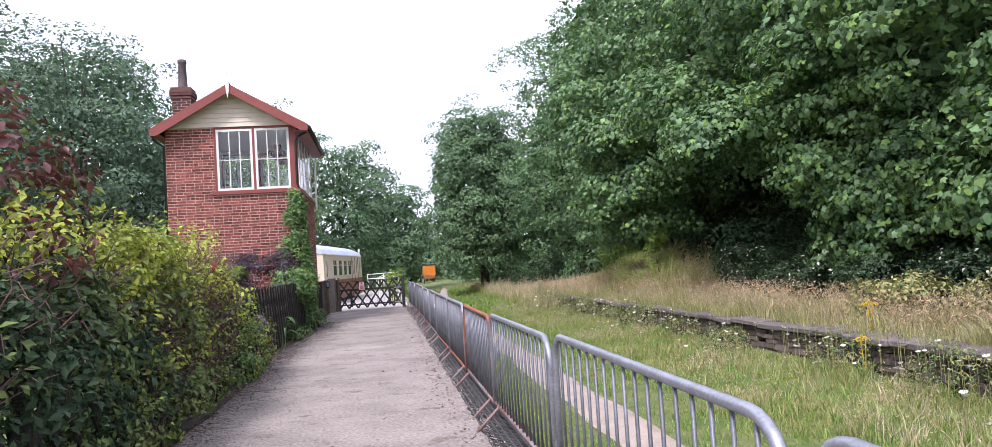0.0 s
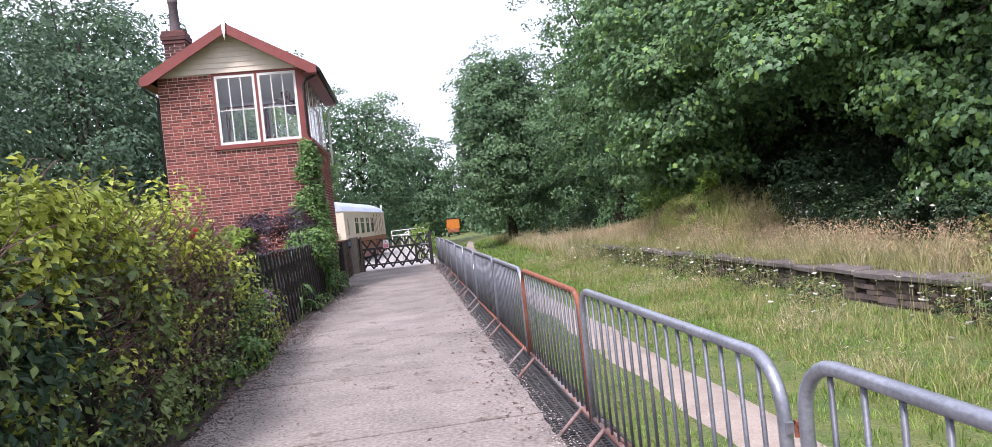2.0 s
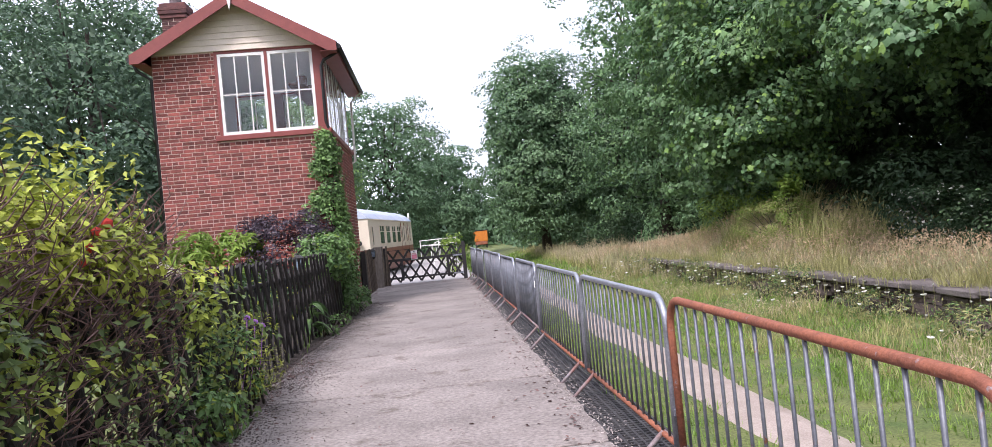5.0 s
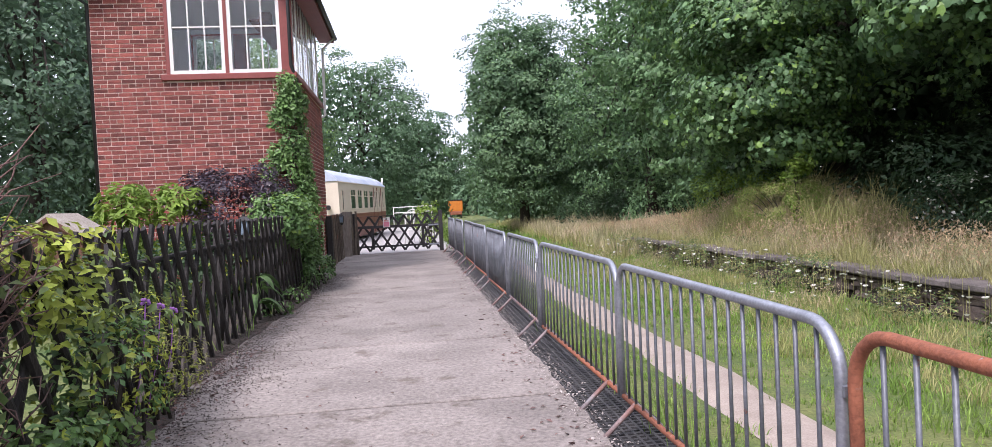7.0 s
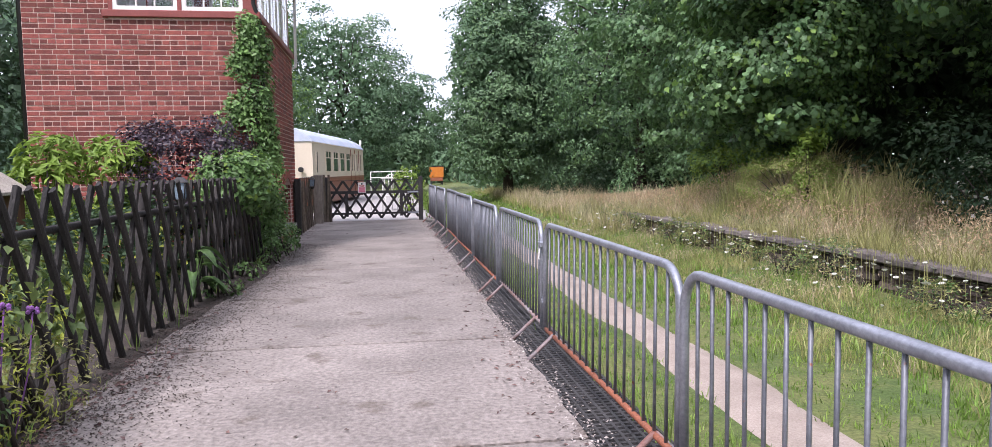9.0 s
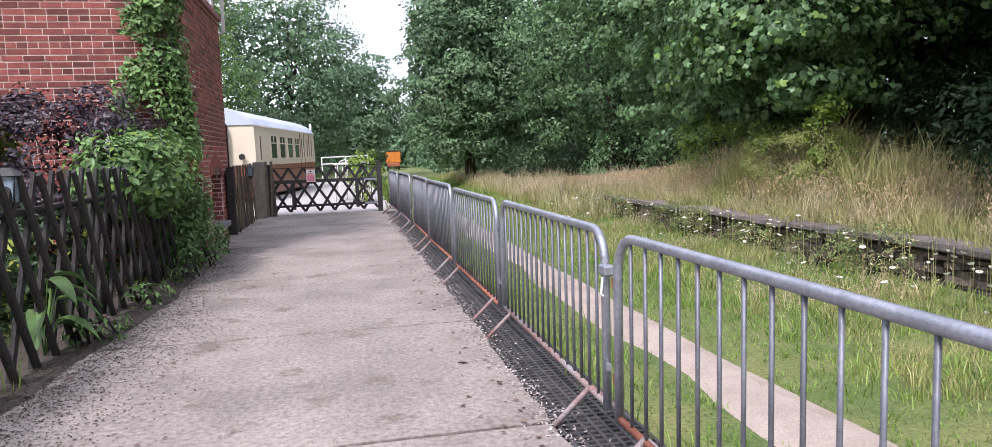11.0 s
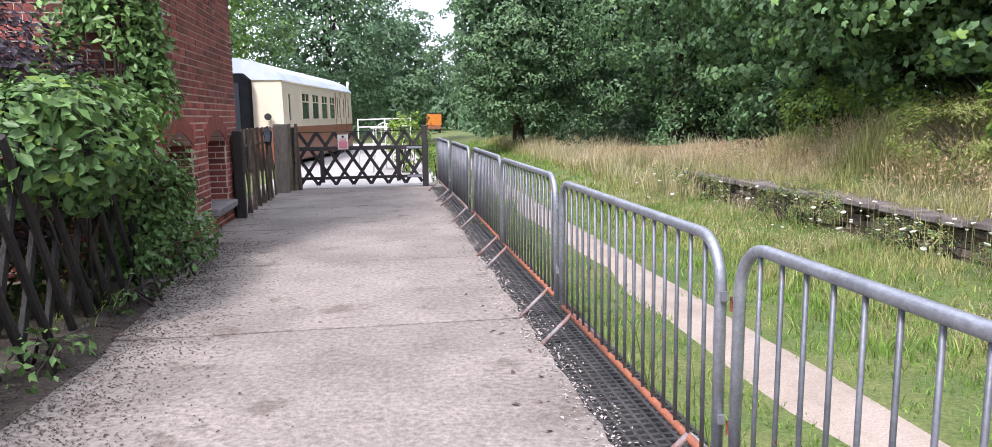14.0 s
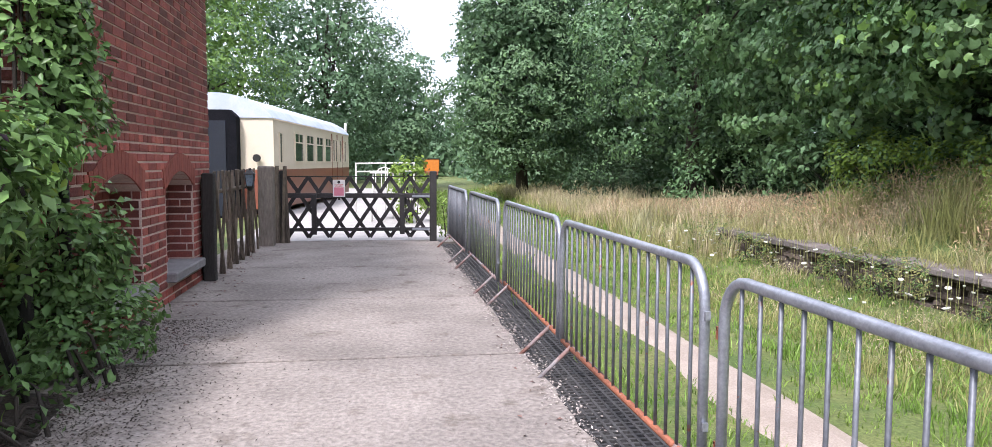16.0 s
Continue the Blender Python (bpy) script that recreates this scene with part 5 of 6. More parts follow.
hedge_part(hedge, rs, -7.5, 0.2, -3.3, -1.85, 0.8, 1.45, 330, 60, 0.068, DARK_SHADED_LEAF, "top_leaves", bump=0.30, rc=0.18)
hedge_part(hedge, rs, -7.5, 1.0, -2.9, -1.76, 0.10, 1.0, 330, 46, 0.066, DARK_SHADED_LEAF, "side_leaves", bump=0.14)
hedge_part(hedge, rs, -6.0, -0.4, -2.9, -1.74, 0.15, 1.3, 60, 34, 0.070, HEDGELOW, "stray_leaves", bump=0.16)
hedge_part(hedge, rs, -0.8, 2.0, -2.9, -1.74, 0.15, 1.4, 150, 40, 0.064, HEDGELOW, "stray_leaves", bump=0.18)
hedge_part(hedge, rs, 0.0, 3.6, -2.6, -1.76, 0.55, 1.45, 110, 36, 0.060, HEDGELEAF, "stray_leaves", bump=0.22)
hedge_part(hedge, rs, 1.2, 4.9, -2.9, -2.02, 0.15, 1.0, 90, 34, 0.066, DARK_SHADED_LEAF, "side_leaves", bump=0.12)
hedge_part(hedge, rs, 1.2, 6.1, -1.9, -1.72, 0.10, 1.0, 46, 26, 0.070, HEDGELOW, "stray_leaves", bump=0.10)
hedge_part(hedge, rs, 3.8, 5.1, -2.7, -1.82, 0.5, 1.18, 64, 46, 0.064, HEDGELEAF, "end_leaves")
# upright leafy shoots standing out of the top
sp, sn = [], []
for i in range(300):
    foot = np.array([rs.uniform(-2.9, -1.75), rs.uniform(-2.5, 3.9), rs.uniform(1.40, 1.76)])
    lean_ = np.array([rs.uniform(-0.25, 0.35), rs.uniform(-0.3, 0.3), 1.0])
    for q in range(9):
        sp.append(foot + lean_ * (0.03 + 0.033 * q) * rs.uniform(0.85, 1.15) + rs.normal(size=3) * 0.022)
        sn.append(np.array([0.2, -0.3, 0.8]) + rs.normal(size=3) * 0.5)
leaves("shoot_leaves", np.array(sp), np.array(sn), 0.062 * rs.uniform(0.6, 1.3, len(sp)), HEDGELEAF, hedge, rs)
# leaves filling the inside, coloured dark for the shade within the hedge
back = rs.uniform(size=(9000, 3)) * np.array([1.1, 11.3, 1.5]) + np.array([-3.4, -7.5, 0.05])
leaves("inner_leaves", back, rs.normal(size=back.shape), rs.uniform(0.09, 0.16, len(back)), DARK_SHADED_LEAF, hedge, rs)
bm = bmesh.new()
r2 = random.Random(9)
for i in range(1500):
    y = r2.uniform(0.8, 4.2) if i % 4 else r2.uniform(-6, 2)
    z = r2.uniform(0.1, 1.5) if i % 2 else r2.uniform(0.75, 1.5)
    x = -1.82 + r2.uniform(-0.15, 0.10)
    dy, dz = r2.uniform(-0.35, 0.35), r2.uniform(-0.15, 0.4)
    tube(bm, [(x - 0.1, y, z), (x + r2.uniform(0, 0.12), y + dy * 0.5, z + dz * 0.5 + 0.05), (x + r2.uniform(-0.05, 0.16), y + dy, z + dz)], [0.005, 0.004, 0.002], 4, False)
tagged(part("twig_tangle", bm, TWIG, hedge, "tangled brown dead twigs"), kind="stuff")
bm = bmesh.new()
for i in range(9):
    y = 1.6 + 0.25 * i
    h = r2.uniform(0.2, 0.5)
    tube(bm, [(-2.6, y, 1.55), (-2.55, y + 0.1, 1.8 + h * 0.4), (-2.45, y + r2.uniform(-0.2, 0.3), 1.75 + h), (-2.4, y + 0.3, 1.8 + h * 0.9)], [0.008, 0.006, 0.004, 0.002], 5, False)
tagged(part("shoot_tangle", bm, TWIG, hedge), kind="stuff")
bm = bmesh.new()
for y, z in ((3.0, 1.42), (3.12, 1.50), (2.9, 1.35), (3.25, 1.55)):
    bmesh.ops.create_icosphere(bm, subdivisions=1, radius=0.035, matrix=Matrix.Translation((-1.80, y, z)))
tagged(part("red_flowers", bm, REDBLOOM, hedge, "a few small red flowers"), kind="stuff")

shrub("copper_shrub", "copper-leaved shrub with reddish young tips", (-3.0, -0.9, 0.0), (1.15, 1.35), 2.85, 90, 75, 0.095, COPPER, 210, OVAL, 0.3, HEDGELOW, 0.18, bottom=1.1)
shrub("copper_shrub", "dark copper-leaved shrub beside the hedge", (-2.6, -3.4, 0.0), (0.9, 1.3), 1.75, 60, 70, 0.09, COPPER, 211, OVAL, 0.28, HEDGELOW, 0.5, bottom=0.3)
# wild plants along the fence foot
for i, (x, y, h, m, s, shp) in enumerate(((-1.76, 5.6, 0.95, HEDGELEAF, 0.08, LANCE), (-1.74, 5.1, 0.80, CREEPER, 0.10, OVAL), (-1.75, 4.4, 0.5, CREEPER, 0.12, OVAL), (-1.78, 2.6, 0.45, HEDGELOW, 0.11, OVAL), (-1.8, 0.6, 0.5, HEDGELOW, 0.11, OVAL), (-1.80, 6.2, 0.55, MIDGRASS, 0.07, LANCE))):
    shrub("weed", "leafy wild plant growing against the lattice fence", (x, y, 0.0), (0.17, 0.42), h * 0.85, 24, 50, s * 0.52, m, 220 + i, shp, 0.14, HEDGELEAF, 0.12, twigs=9)


def rosette(label, base, leaves_n, length, m, seed):
    """Large soft leaves on stalks from one foot."""
    rs = random.Random(seed)
    root = empty("broad_leaf_plant", Matrix.Translation(base))
    tagged(root, label, "plant")
    for i in range(leaves_n):
        a = rs.uniform(-1.4, 1.4)
        h = rs.uniform(0.25, 1.0) * length
        bm = bmesh.new()
        d = Vector((math.cos(a), math.sin(a), 0))
        s = Vector((-d.y, d.x, 0))
        p0 = d * 0.10 + Vector((0, 0, h))
        prev = None
        for k in range(6):
            t = k / 5
            w = 0.055 * math.sin(math.pi * min(1, 0.12 + t * 0.88)) ** 0.8
            q = p0 + d * (0.26 * t) + Vector((0, 0, 0.10 * t - 0.26 * t * t))
            row = [bm.verts.new(q - s * w + Vector((0, 0, 0.02))), bm.verts.new(q), bm.verts.new(q + s * w + Vector((0, 0, 0.02)))]
            if prev:
                bm.faces.new((prev[0], prev[1], row[1], row[0]))
                bm.faces.new((prev[1], prev[2], row[2], row[1]))
            prev = row
        tube(bm, [(0, 0, 0), p0 * 0.5 + Vector((0, 0, 0.02)), p0], [0.006, 0.005, 0.004], 4, False)
        part("leaf", bm, m, root)


rosette("broad-leaved green plant pushing through the fence", (-1.93, 9.75, 0.0), 12, 0.55, CREEPER, 5)
bm = bmesh.new()
for y, z in ((5.55, 0.72), (5.8, 0.66), (5.3, 0.78)):
    for q in range(7):
        bmesh.ops.create_icosphere(bm, subdivisions=1, radius=0.012, matrix=Matrix.Translation((-1.62 + 0.02 * math.cos(q), y + 0.022 * math.sin(q * 2.1), z + 0.012 * (q % 3))))
    tube(bm, [(-1.75, y, 0.0), (-1.65, y, z * 0.6), (-1.62, y, z)], 0.004, 4)
tagged(part("mauve_wildflower", bm, MAUVEBLOOM), "mauve wild flowers by the fence", "flower")
shrub("garden_plant", "bright green leafy garden plant behind the fence", (-4.25, 12.3, 0), (0.34, 0.34), 1.80, 40, 60, 0.16, LIMELEAF, 240, LANCE, 0.2, bottom=0.5, twigs=12)
shrub("garden_plant", "bright green leafy garden plant behind the fence", (-3.45, 12.4, 0), (0.32, 0.32), 1.86, 40, 60, 0.16, LIMELEAF, 241, LANCE, 0.2, bottom=0.5, twigs=12)
shrub("purple_shrub", "dark purple-leaved shrub against the brick wall", (-2.72, 12.75, 0), (0.85, 0.62), 2.06, 170, 95, 0.062, PURPLE, 242, OVAL, 0.2, bottom=0.5, m2=COPPER, share=0.06)
shrub("flowering_shrub", "green shrub with creamy flower plumes by the wall corner", (-1.98, 12.70, 0), (0.44, 0.98), 1.52, 130, 52, 0.088, CREEPER, 243, OVAL, 0.20, bottom=0.78, m2=LIMELEAF, share=0.05)
for x, y, z in ((-2.0, 12.75, 1.46), (-2.25, 12.5, 1.44), (-1.85, 13.0, 1.42), (-2.3, 12.9, 1.46), (-2.1, 12.1, 1.38)):
    bm = bmesh.new()
    for q in range(26):
        t = q / 26
        bmesh.ops.create_icosphere(bm, subdivisions=1, radius=0.016 * (1.1 - t), matrix=Matrix.Translation((x + 0.03 * (1 - t) * math.cos(q * 2.4), y + 0.03 * (1 - t) * math.sin(q * 2.4), z + 0.16 * t)))
    tube(bm, [(x, y + 0.1, z - 0.25), (x, y, z)], 0.005, 4)
    tagged(part("flower_plume", bm, WHITEBLOOM), "creamy white flower plume on the green shrub", "flower", "flower plumes")

for i, (x, y, h, m) in enumerate(((-2.9, 8.2, 0.75, HEDGELOW), (-3.4, 9.6, 0.9, DARK_SHADED_LEAF), (-2.85, 10.4, 0.85, DARK_SHADED_LEAF), (-3.2, 11.4, 0.95, DARK_SHADED_LEAF), (-4.4, 10.3, 0.7, HEDGELOW), (-5.2, 12.4, 1.0, DARK_SHADED_LEAF), (-3.9, 13.1, 0.9, DARK_SHADED_LEAF), (-2.75, 11.9, 0.9, DARK_SHADED_LEAF), (-2.75, 12.9, 1.0, DARK_SHADED_LEAF))):
    shrub("garden_bush", "low green garden bush behind the lattice fence", (x, y, -0.03), (0.5, 0.75), h, 40, 55, 0.085, m, 260 + i, OVAL, 0.24, HEDGELEAF, 0.12)
# creeper on the wall corner
rs = np.random.RandomState(250)
creeper = empty("wall_creeper", Matrix.Translation((-1.95, 13.95, 0)))
tagged(creeper, "green climbing creeper covering the brick wall corner", "climbing plant")
n = 620
z = rs.uniform(0, 1, n) ** 1.1 * 3.5
w = (0.50 * (1 - (z / 3.7) ** 1.6) + 0.07) * (1 + 0.5 * np.array([noise.noise((3.0, q * 1.7, 1.0)) for q in z]))
s = rs.uniform(-1, 1, n) * w
fx = np.where(s < 0, s * 1.15, 0.10)
fy = np.where(s < 0, -0.10, s * 1.0)
bulge = 0.10 * np.exp(-((z - 0.9) / 0.8) ** 2)
c = np.stack([fx + np.where(s >= 0, bulge, 0), fy - np.where(s < 0, bulge, 0), z + 0.05], 1)
o = np.where((s < 0)[:, None], np.array([0.25, -0.95, 0.2]), np.array([0.95, -0.25, 0.2]))
grown = np.array([noise.noise((a * 3.2, b * 2.1, 8.0)) for a, b in zip(s, z)]) > -0.08
c, o, n = c[grown], o[grown], int(grown.sum())
p, nor = clump_leaves(rs, c, rs.uniform(0.08, 0.22, n), o, 38, 1.0, 0.2)
p[:, 2] = np.maximum(p[:, 2], 0.03)
q = 70
zc = rs.uniform(0, 1, q) * 3.3
cc = np.stack([rs.uniform(-0.05, 0.17, q), rs.uniform(-0.17, 0.06, q), zc + 0.04], 1)
p2, nor2 = clump_leaves(rs, cc, rs.uniform(0.09, 0.17, q) * (1.15 - zc / 5), np.tile(np.array([0.65, -0.65, 0.2]), (q, 1)), 34, 1.0, 0.2)
p, nor = np.concatenate([p, p2]), np.concatenate([nor, nor2])
p[:, 2] = np.maximum(p[:, 2], 0.03)
leaves("leaves", p, nor, 0.078 * rs.uniform(0.6, 1.4, len(p)), CREEPER, creeper, rs)
bm = bmesh.new()
for i in range(16):
    a = r2.uniform(-0.4, 0.4)
    tube(bm, [(min(a, 0) + 0.03, max(a, 0) - 0.03, 0), (min(a, 0) * 0.7 + 0.07, max(a, 0) * 0.7 - 0.05, 1.2), (min(a, 0) * 0.5 + 0.06, max(a, 0) * 0.5 - 0.06, r2.uniform(2, 3.3))], [0.016, 0.011, 0.005], 5)
tagged(part("stemwork", bm, BARK, creeper), kind="stuff")
# ferny dead growth at the creeper's foot
shrub("weed", "trailing green weeds at the wall foot", (-1.62, 13.75, 0), (0.22, 0.5), 0.42, 24, 45, 0.06, CREEPER, 251, OVAL, 0.14, twigs=5)
for i, (x, y, h) in enumerate(((-1.66, 12.9, 0.22), (-1.70, 11.5, 0.20), (-1.74, 10.2, 0.16))):
    shrub("weed", "trailing green weeds at the fence foot", (x, y, 0), (0.16, 0.42), h, 10, 16, 0.055, CREEPER, 256 + i, OVAL, 0.10, twigs=8)
shrub("weed", "trailing green weeds at the wall foot", (-1.66, 14.5, 0), (0.12, 0.4), 0.5, 18, 40, 0.055, CREEPER, 252, OVAL, 0.12, twigs=5)
shrub("bush", "pale green bush beyond the gate", (0.62, 25.0, 0), (0.35, 0.4), 1.35, 26, 50, 0.10, LIMELEAF, 253, OVAL, 0.2)
shrub("weed", "tall weeds beside the gate post", (1.22, 21.8, -0.05), (0.25, 0.5), 0.85, 24, 45, 0.09, GRASS, 254, LANCE, 0.18)


# ---- grass ----
def grass(name, label, rs, xy, hmin, hmax, width, m, lean=0.5, level=None, tuft=9, spread=0.055):
    """Blades in tufts: some of the points are the tufts' hearts, from which the blades lean out; heights drift from place to place."""
    hearts = xy[:max(1, len(xy) // tuft)]
    n = len(hearts) * tuft
    off = rs.normal(size=(n, 2)) * spread * np.repeat(rs.uniform(0.5, 1.6, len(hearts)), tuft)[:, None]
    xy = np.repeat(hearts, tuft, axis=0) + off
    vigour = np.array([0.80 + 0.75 * noise.noise((x * 0.8, y * 0.8, 4.0)) for x, y in hearts]) * rs.uniform(0.65, 1.35, len(hearts))
    base = np.array([(x, y, bed_height(x, y) - 0.01 if level is None else level) for x, y in xy])
    h = np.maximum(rs.uniform(hmin, hmax, n) * np.repeat(vigour, tuft), hmin * 0.5)
    a = rs.uniform(0, 2 * math.pi, n)
    side = np.stack([np.cos(a), np.sin(a), np.zeros(n)], 1)
    b = np.arctan2(off[:, 1], off[:, 0]) + rs.normal(size=n) * 0.6
    dr = np.stack([np.cos(b), np.sin(b), np.zeros(n)], 1) * (rs.uniform(0.1, lean, n) * h)[:, None]
    w = (width * rs.uniform(0.6, 1.3, n))[:, None]
    up = np.array([0, 0, 1.0]) * h[:, None]
    v = np.stack([base - side * w, base + side * w, base + dr * 0.35 + up * 0.6 - side * w * 0.7, base + dr * 0.35 + up * 0.6 + side * w * 0.7, base + dr + up * 0.95], 1)
    idx = np.arange(n * 5).reshape(n, 5)
    f = np.concatenate([idx[:, [0, 1, 3]], idx[:, [0, 3, 2]], idx[:, [2, 3, 4]]])
    ob = cloud(name, v.reshape(-1, 3), f, m)
    return tagged(ob, label, "grass", kind="stuff")


def scatter(rs, n, x0, x1, y0, y1, keep=None):
    xy = np.stack([rs.uniform(x0, x1, n), rs.uniform(y0, y1, n)], 1)
    if keep:
        xy = xy[[keep(x, y) for x, y in xy]]
    return xy


def off_path(x, y):
    mid = 3.05 + 0.012 * max(0, y) + 0.0010 * max(0, y - 20) ** 2
    return abs(x - mid) > 0.33 + 0.08 * noise.noise((x * 3, y * 2, 0))


def patch(x, y, sc, lim):
    return noise.noise((x * sc, y * sc, 9.0)) > lim


rs = np.random.RandomState(300)
grass("short_grass", "short bright green grass beside the dirt path", rs, scatter(rs, 60000, 1.42, 6.2, -7, 26, off_path), 0.03, 0.12, 0.006, GRASS, 0.9)
grass("short_grass", "rough grass along the distant trackbed", rs, scatter(rs, 16000, 1.42, 8.5, 24, 62, off_path), 0.06, 0.28, 0.016, GRASS, 0.8)
grass("meadow_grass", "seeding meadow grass below the old platform", rs, scatter(rs, 30000, 4.4, 6.95, -7, 27, lambda x, y: x > 4.6 + 0.9 * noise.noise((y * 0.5, 0, 0)) and patch(x, y, 0.8, -0.35)), 0.06, 0.26, 0.006, MIDGRASS, 0.8)
grass("dry_grass", "dry straw-coloured grass below the old platform", rs, scatter(rs, 12000, 5.0, 7.0, -7, 30, lambda x, y: patch(x, y, 0.6, 0.12)), 0.10, 0.28, 0.005, DRYGRASS, 0.8)
grass("dry_grass", "tall straw-coloured grass on the old platform", rs, scatter(rs, 40000, 7.6, 11.2, -7, 27, lambda x, y: patch(x, y, 0.5, -0.25) and x < 9.7 + 0.5 * noise.noise((y * 0.4, 7, 0)) + 0.25 * max(0, y - 14)), 0.20, 0.58, 0.006, DRYGRASS, 0.85)
grass("meadow_grass", "tall green and seeding grass on the old platform", rs, scatter(rs, 38000, 7.55, 11.6, -7, 27, lambda x, y: x < 10.0 + 0.2 * max(0, y - 14)), 0.16, 0.50, 0.007, MIDGRASS, 0.85)
grass("dry_grass", "tall pale grass along the ramp and trackside", rs, scatter(rs, 26000, 6.3, 11.5, 23, 52, lambda x, y: x > 6.6 + 0.02 * max(0, y - 25)), 0.3, 0.85, 0.011, DRYGRASS, 0.6)
grass("meadow_grass", "tall green grass along the trackside", rs, scatter(rs, 14000, 6.0, 11.5, 23, 60, lambda x, y: x > 6.2 + 0.02 * max(0, y - 25)), 0.25, 0.7, 0.012, MIDGRASS, 0.6)
grass("meadow_grass", "lush green grass among the seeding meadow", rs, scatter(rs, 18000, 4.2, 7.1, -7, 27), 0.06, 0.24, 0.007, GRASS, 0.9)
grass("edge_grass", "thin grass tufts along the barriers' foot", rs, scatter(rs, 1600, 1.30, 1.5, -7, 21), 0.2, 0.6, 0.004, GRASS, 0.5)
grass("coping_grass", "grass tufts hanging over the old coping stones", rs, scatter(rs, 5500, 7.26, 7.75, -7, 24, lambda x, y: patch(x, y, 0.9, 0.05) or x > 7.62), 0.10, 0.36, 0.005, MIDGRASS, 1.3, -0.10)
grass("tall_herbs", "tall pale green herbs on the grassy hummock", rs, scatter(rs, 9000, 8.2, 11.5, 14.5, 23.0, lambda x, y: patch(x, y, 0.7, -0.1)), 0.4, 1.0, 0.011, MIDGRASS, 0.6)
heads = scatter(rs, 60000, 7.6, 11.6, -7, 34, lambda x, y: patch(x, y, 0.5, -0.3) and x < 9.7 + 0.25 * max(0, y - 14))
hz = np.array([bed_height(x, y) for x, y in heads]) + rs.uniform(0.22, 0.66, len(heads))
ob = leaves("seed_heads", np.stack([heads[:, 0], heads[:, 1], hz], 1), rs.normal(size=(len(heads), 3)) * np.array([1, 1, 0.3]), rs.uniform(0.03, 0.085, len(heads)), SEEDHEAD, None, rs, LANCE)
tagged(ob, "pale seed heads over the tall dry grass", "grass", kind="stuff")
heads = scatter(rs, 14000, 4.8, 7.0, -7, 27, lambda x, y: patch(x, y, 0.6, 0.12))
hz = np.array([bed_height(x, y) for x, y in heads]) + rs.uniform(0.10, 0.32, len(heads))
ob = leaves("seed_heads", np.stack([heads[:, 0], heads[:, 1], hz], 1), rs.normal(size=(len(heads), 3)) * np.array([1, 1, 0.3]), rs.uniform(0.02, 0.06, len(heads)), DRYGRASS, None, rs, LANCE)
tagged(ob, "pale seed heads over the meadow grass", "grass", kind="stuff")
grass("fence_foot_grass", "thin weeds and grass at the fence foot", rs, scatter(rs, 3000, -2.05, -1.74, -7, 14, lambda x, y: patch(x, y, 1.2, 0.0)), 0.03, 0.18, 0.004, GRASS, 0.9, 0.0)
# tufts in the slab joints
pts = []
for k in range(-1, 13):
    y = joint0 + slab_len * k
    for i in range(60):
        x = rs.uniform(-1.6, 0.9)
        if noise.noise((x * 2.5, y, 1)) > 0.12:
            pts.append((x, y + rs.uniform(-0.012, 0.012)))
pts = np.array(pts)
ob = grass("joint_grass", "little tufts of grass growing in slab joints", rs, pts, 0.015, 0.05, 0.003, GRASS, 1.2, None, 4, 0.012)
ob.location = (0, 0, 0.03)
# flowers in the grass
n = 300
fx_, fy_ = 7.25 - np.abs(rs.normal(size=n)) * 0.75, rs.uniform(-4, 25, n)
bm = bmesh.new()
for x, y in zip(fx_, fy_):
    z0 = bed_height(x, y)
    h = rs.uniform(0.30, 0.62)
    r = rs.uniform(0.015, 0.048)
    tilt = pose(x, y, z0 + h, rs.uniform(-20, 20), rs.uniform(-20, 20), 0)
    bmesh.ops.create_cone(bm, cap_ends=True, segments=7, radius1=r * 0.5, radius2=r, depth=0.02, matrix=tilt)
ob = part("white_umbels", bm, WHITEBLOOM)
tagged(ob, "flat white wild flower heads over the grass", "wildflowers", kind="stuff")
bm = bmesh.new()
for x, y in zip(fx_, fy_):
    z0 = bed_height(x, y)
    tube(bm, [(x, y, z0 - 0.02), (x, y, z0 + 0.72)], 0.003, 3, False)
part("stalks", bm, MIDGRASS, ob)
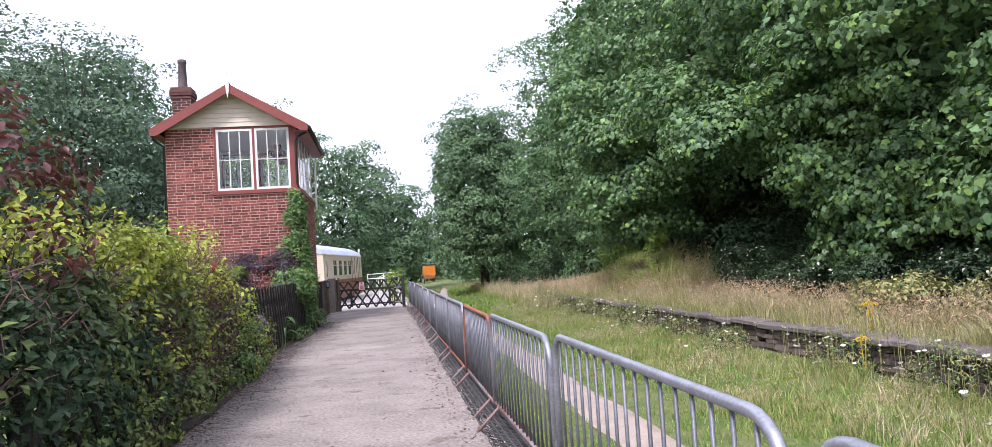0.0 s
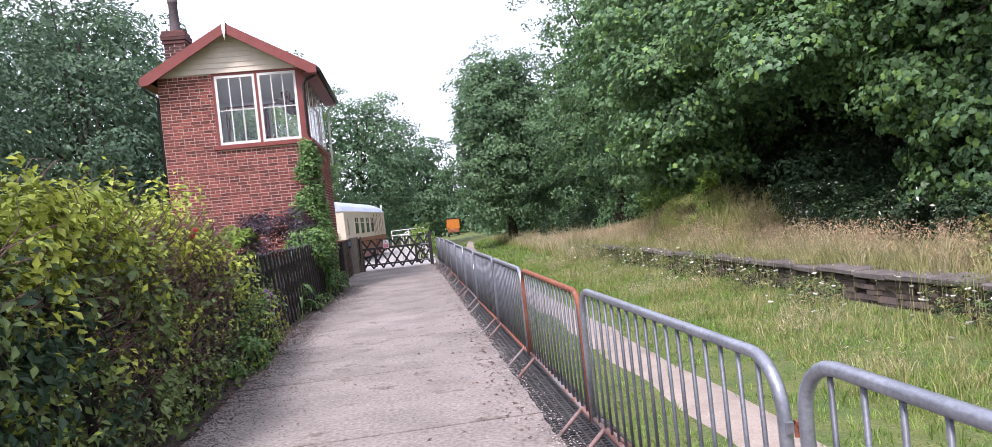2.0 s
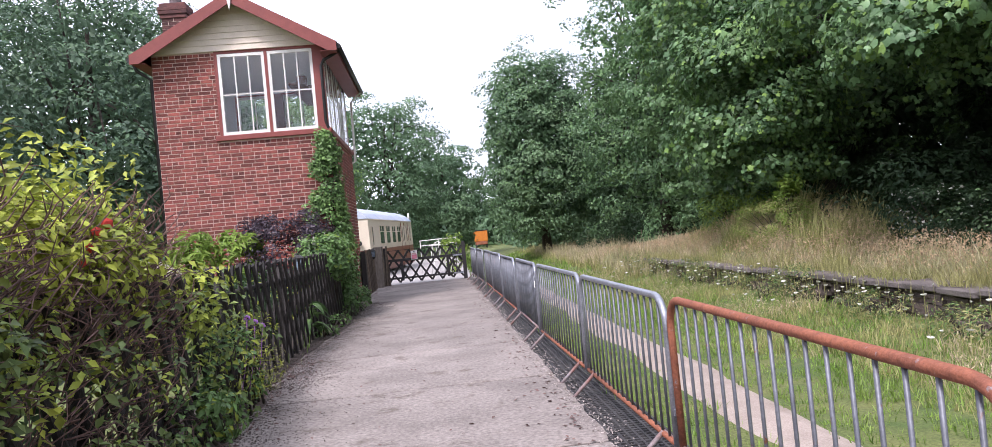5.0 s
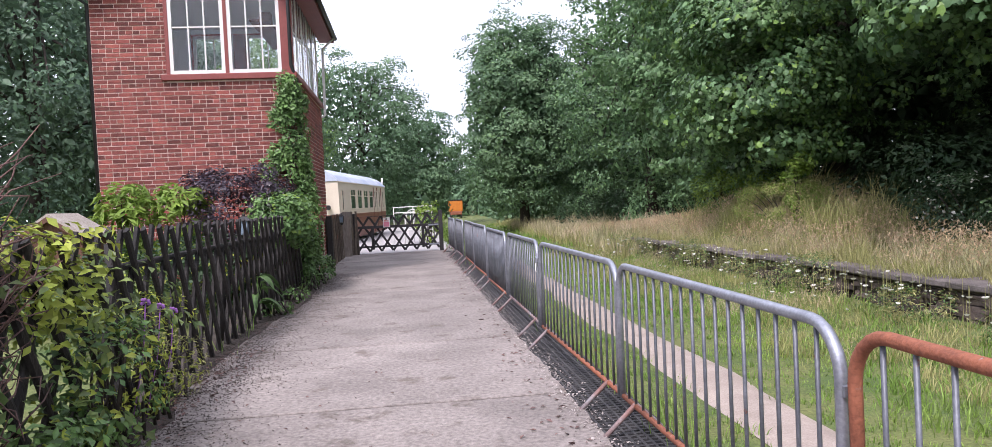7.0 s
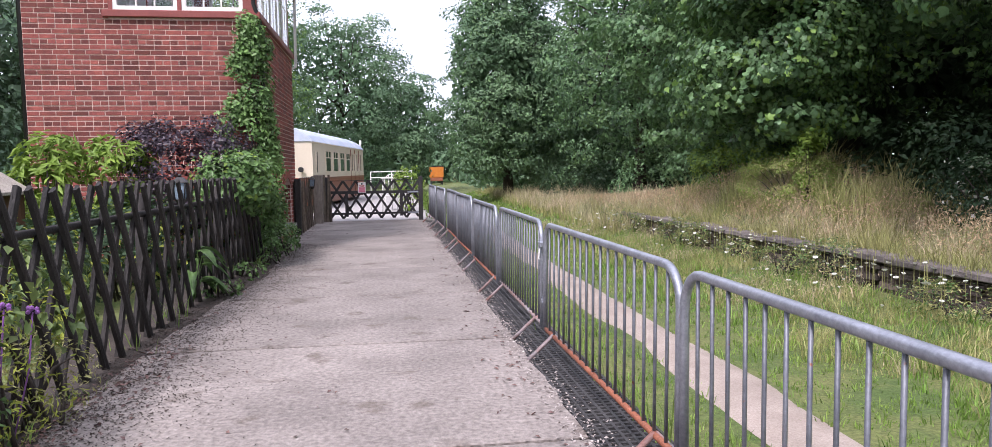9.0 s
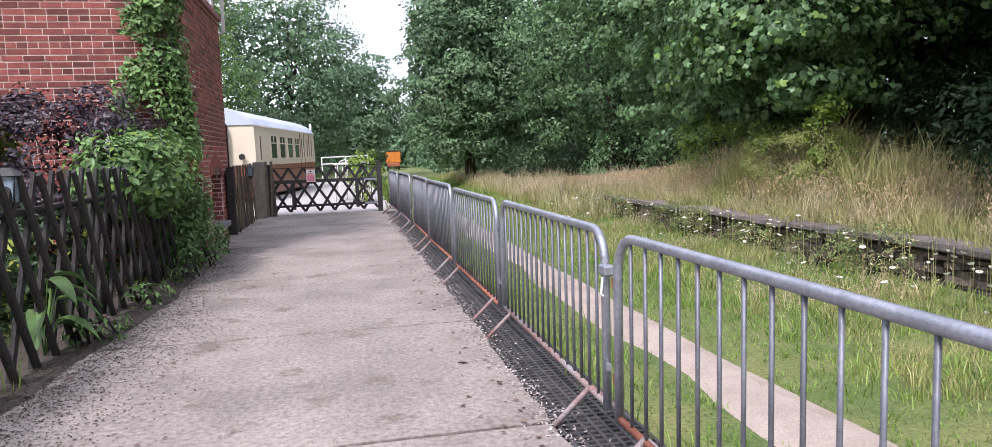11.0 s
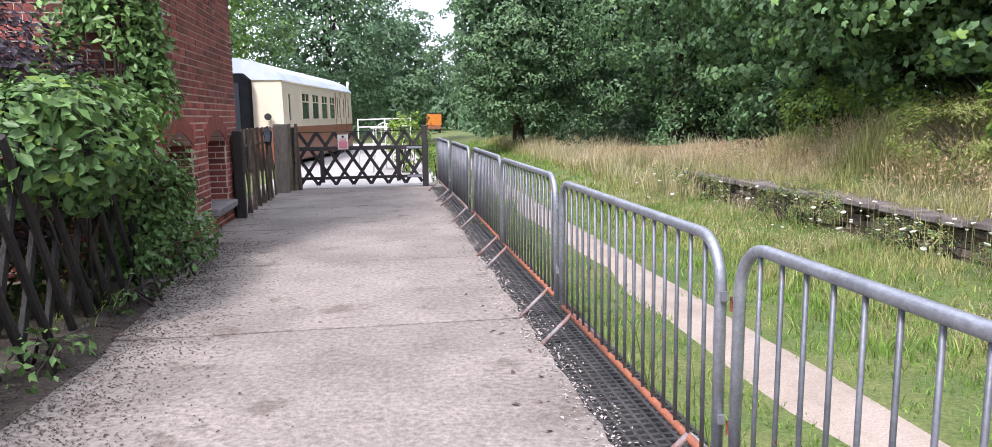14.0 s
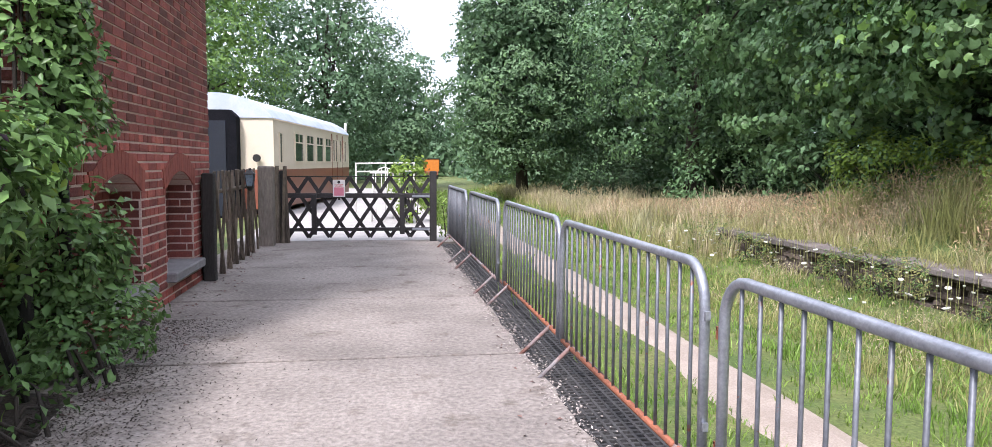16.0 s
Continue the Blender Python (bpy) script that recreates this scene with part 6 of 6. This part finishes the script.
for i, (x, y) in enumerate(((7.05, 3.9), (7.7, 4.6))):
    bm = bmesh.new()
    z0 = bed_height(x, y)
    for q in range(26):
        a, r = q * 2.4, 0.025 * math.sqrt(q)
        bmesh.ops.create_icosphere(bm, subdivisions=1, radius=0.013, matrix=Matrix.Translation((x + r * math.cos(a), y + r * math.sin(a), z0 + 0.55 - r * 0.5)))
    for q in range(4):
        tube(bm, [(x, y, z0 - 0.02), (x + 0.05 * math.cos(q * 1.6), y + 0.05 * math.sin(q * 1.6), z0 + 0.52)], 0.005, 4, False)
    tagged(part("ragwort", bm, YELLOWBLOOM), "yellow ragwort flower heads in the grass", "flower")
# crumbs of soil and old leaves thinning out over the slabs, and pale grit along the mat
n = 52000
p = np.stack([-1.86 + np.abs(rs.normal(size=n)) * 0.38, rs.uniform(-7, 15.5, n), np.full(n, 0.018)], 1)
p[:, 2] = np.where(p[:, 0] < -1.72, 0.024, 0.005)
p[:, 0] += 0.12 * np.array([noise.noise((1, q * 1.1, 0)) for q in p[:, 1]]) + np.where((p[:, 1] > 9.5) & (p[:, 1] < 14), 0.10, 0.0)
ob = leaves("soil_crumbs", p, np.array([0, 0, 1.0]) + rs.normal(size=p.shape) * 0.25, rs.uniform(0.006, 0.022, n), DIRT, None, rs)
tagged(ob, "dark crumbs of soil and leaf mould on the slabs", "leaf litter", kind="stuff")
n = 8000
p = np.stack([0.93 + rs.normal(size=n) * 0.065, rs.uniform(-7, 20.5, n), np.full(n, 0.003)], 1)
p[:, 2] = np.where(p[:, 0] > 0.93, -0.006, 0.004)
ob = leaves("pale_grit", p, np.array([0, 0, 1.0]) + rs.normal(size=p.shape) * 0.3, rs.uniform(0.007, 0.028, n), EDGE, None, rs)
tagged(ob, "pale broken concrete grit along the slab edge", "gravel", kind="stuff")
# fallen leaves and grit on the slabs
n = 3000
p = np.stack([rs.uniform(-2.0, 0.9, n), np.where(rs.uniform(size=n) < 0.7, rs.uniform(-6, 8, n), rs.uniform(-6, 20, n)), np.full(n, 0.008)], 1)
edge = rs.uniform(size=n) < 0.92
p[edge, 0] = np.where(rs.uniform(size=edge.sum()) < 0.85, -1.80 + np.abs(rs.normal(size=edge.sum())) * 0.20, 0.84 - np.abs(rs.normal(size=edge.sum())) * 0.13)
ob = leaves("fallen_leaves", p, np.array([0, 0, 1.0]) + rs.normal(size=p.shape) * 0.2, rs.uniform(0.015, 0.05, n), TWIG, None, rs)
tagged(ob, "scattered brown leaves and grit on the slabs", "leaf litter", kind="stuff")
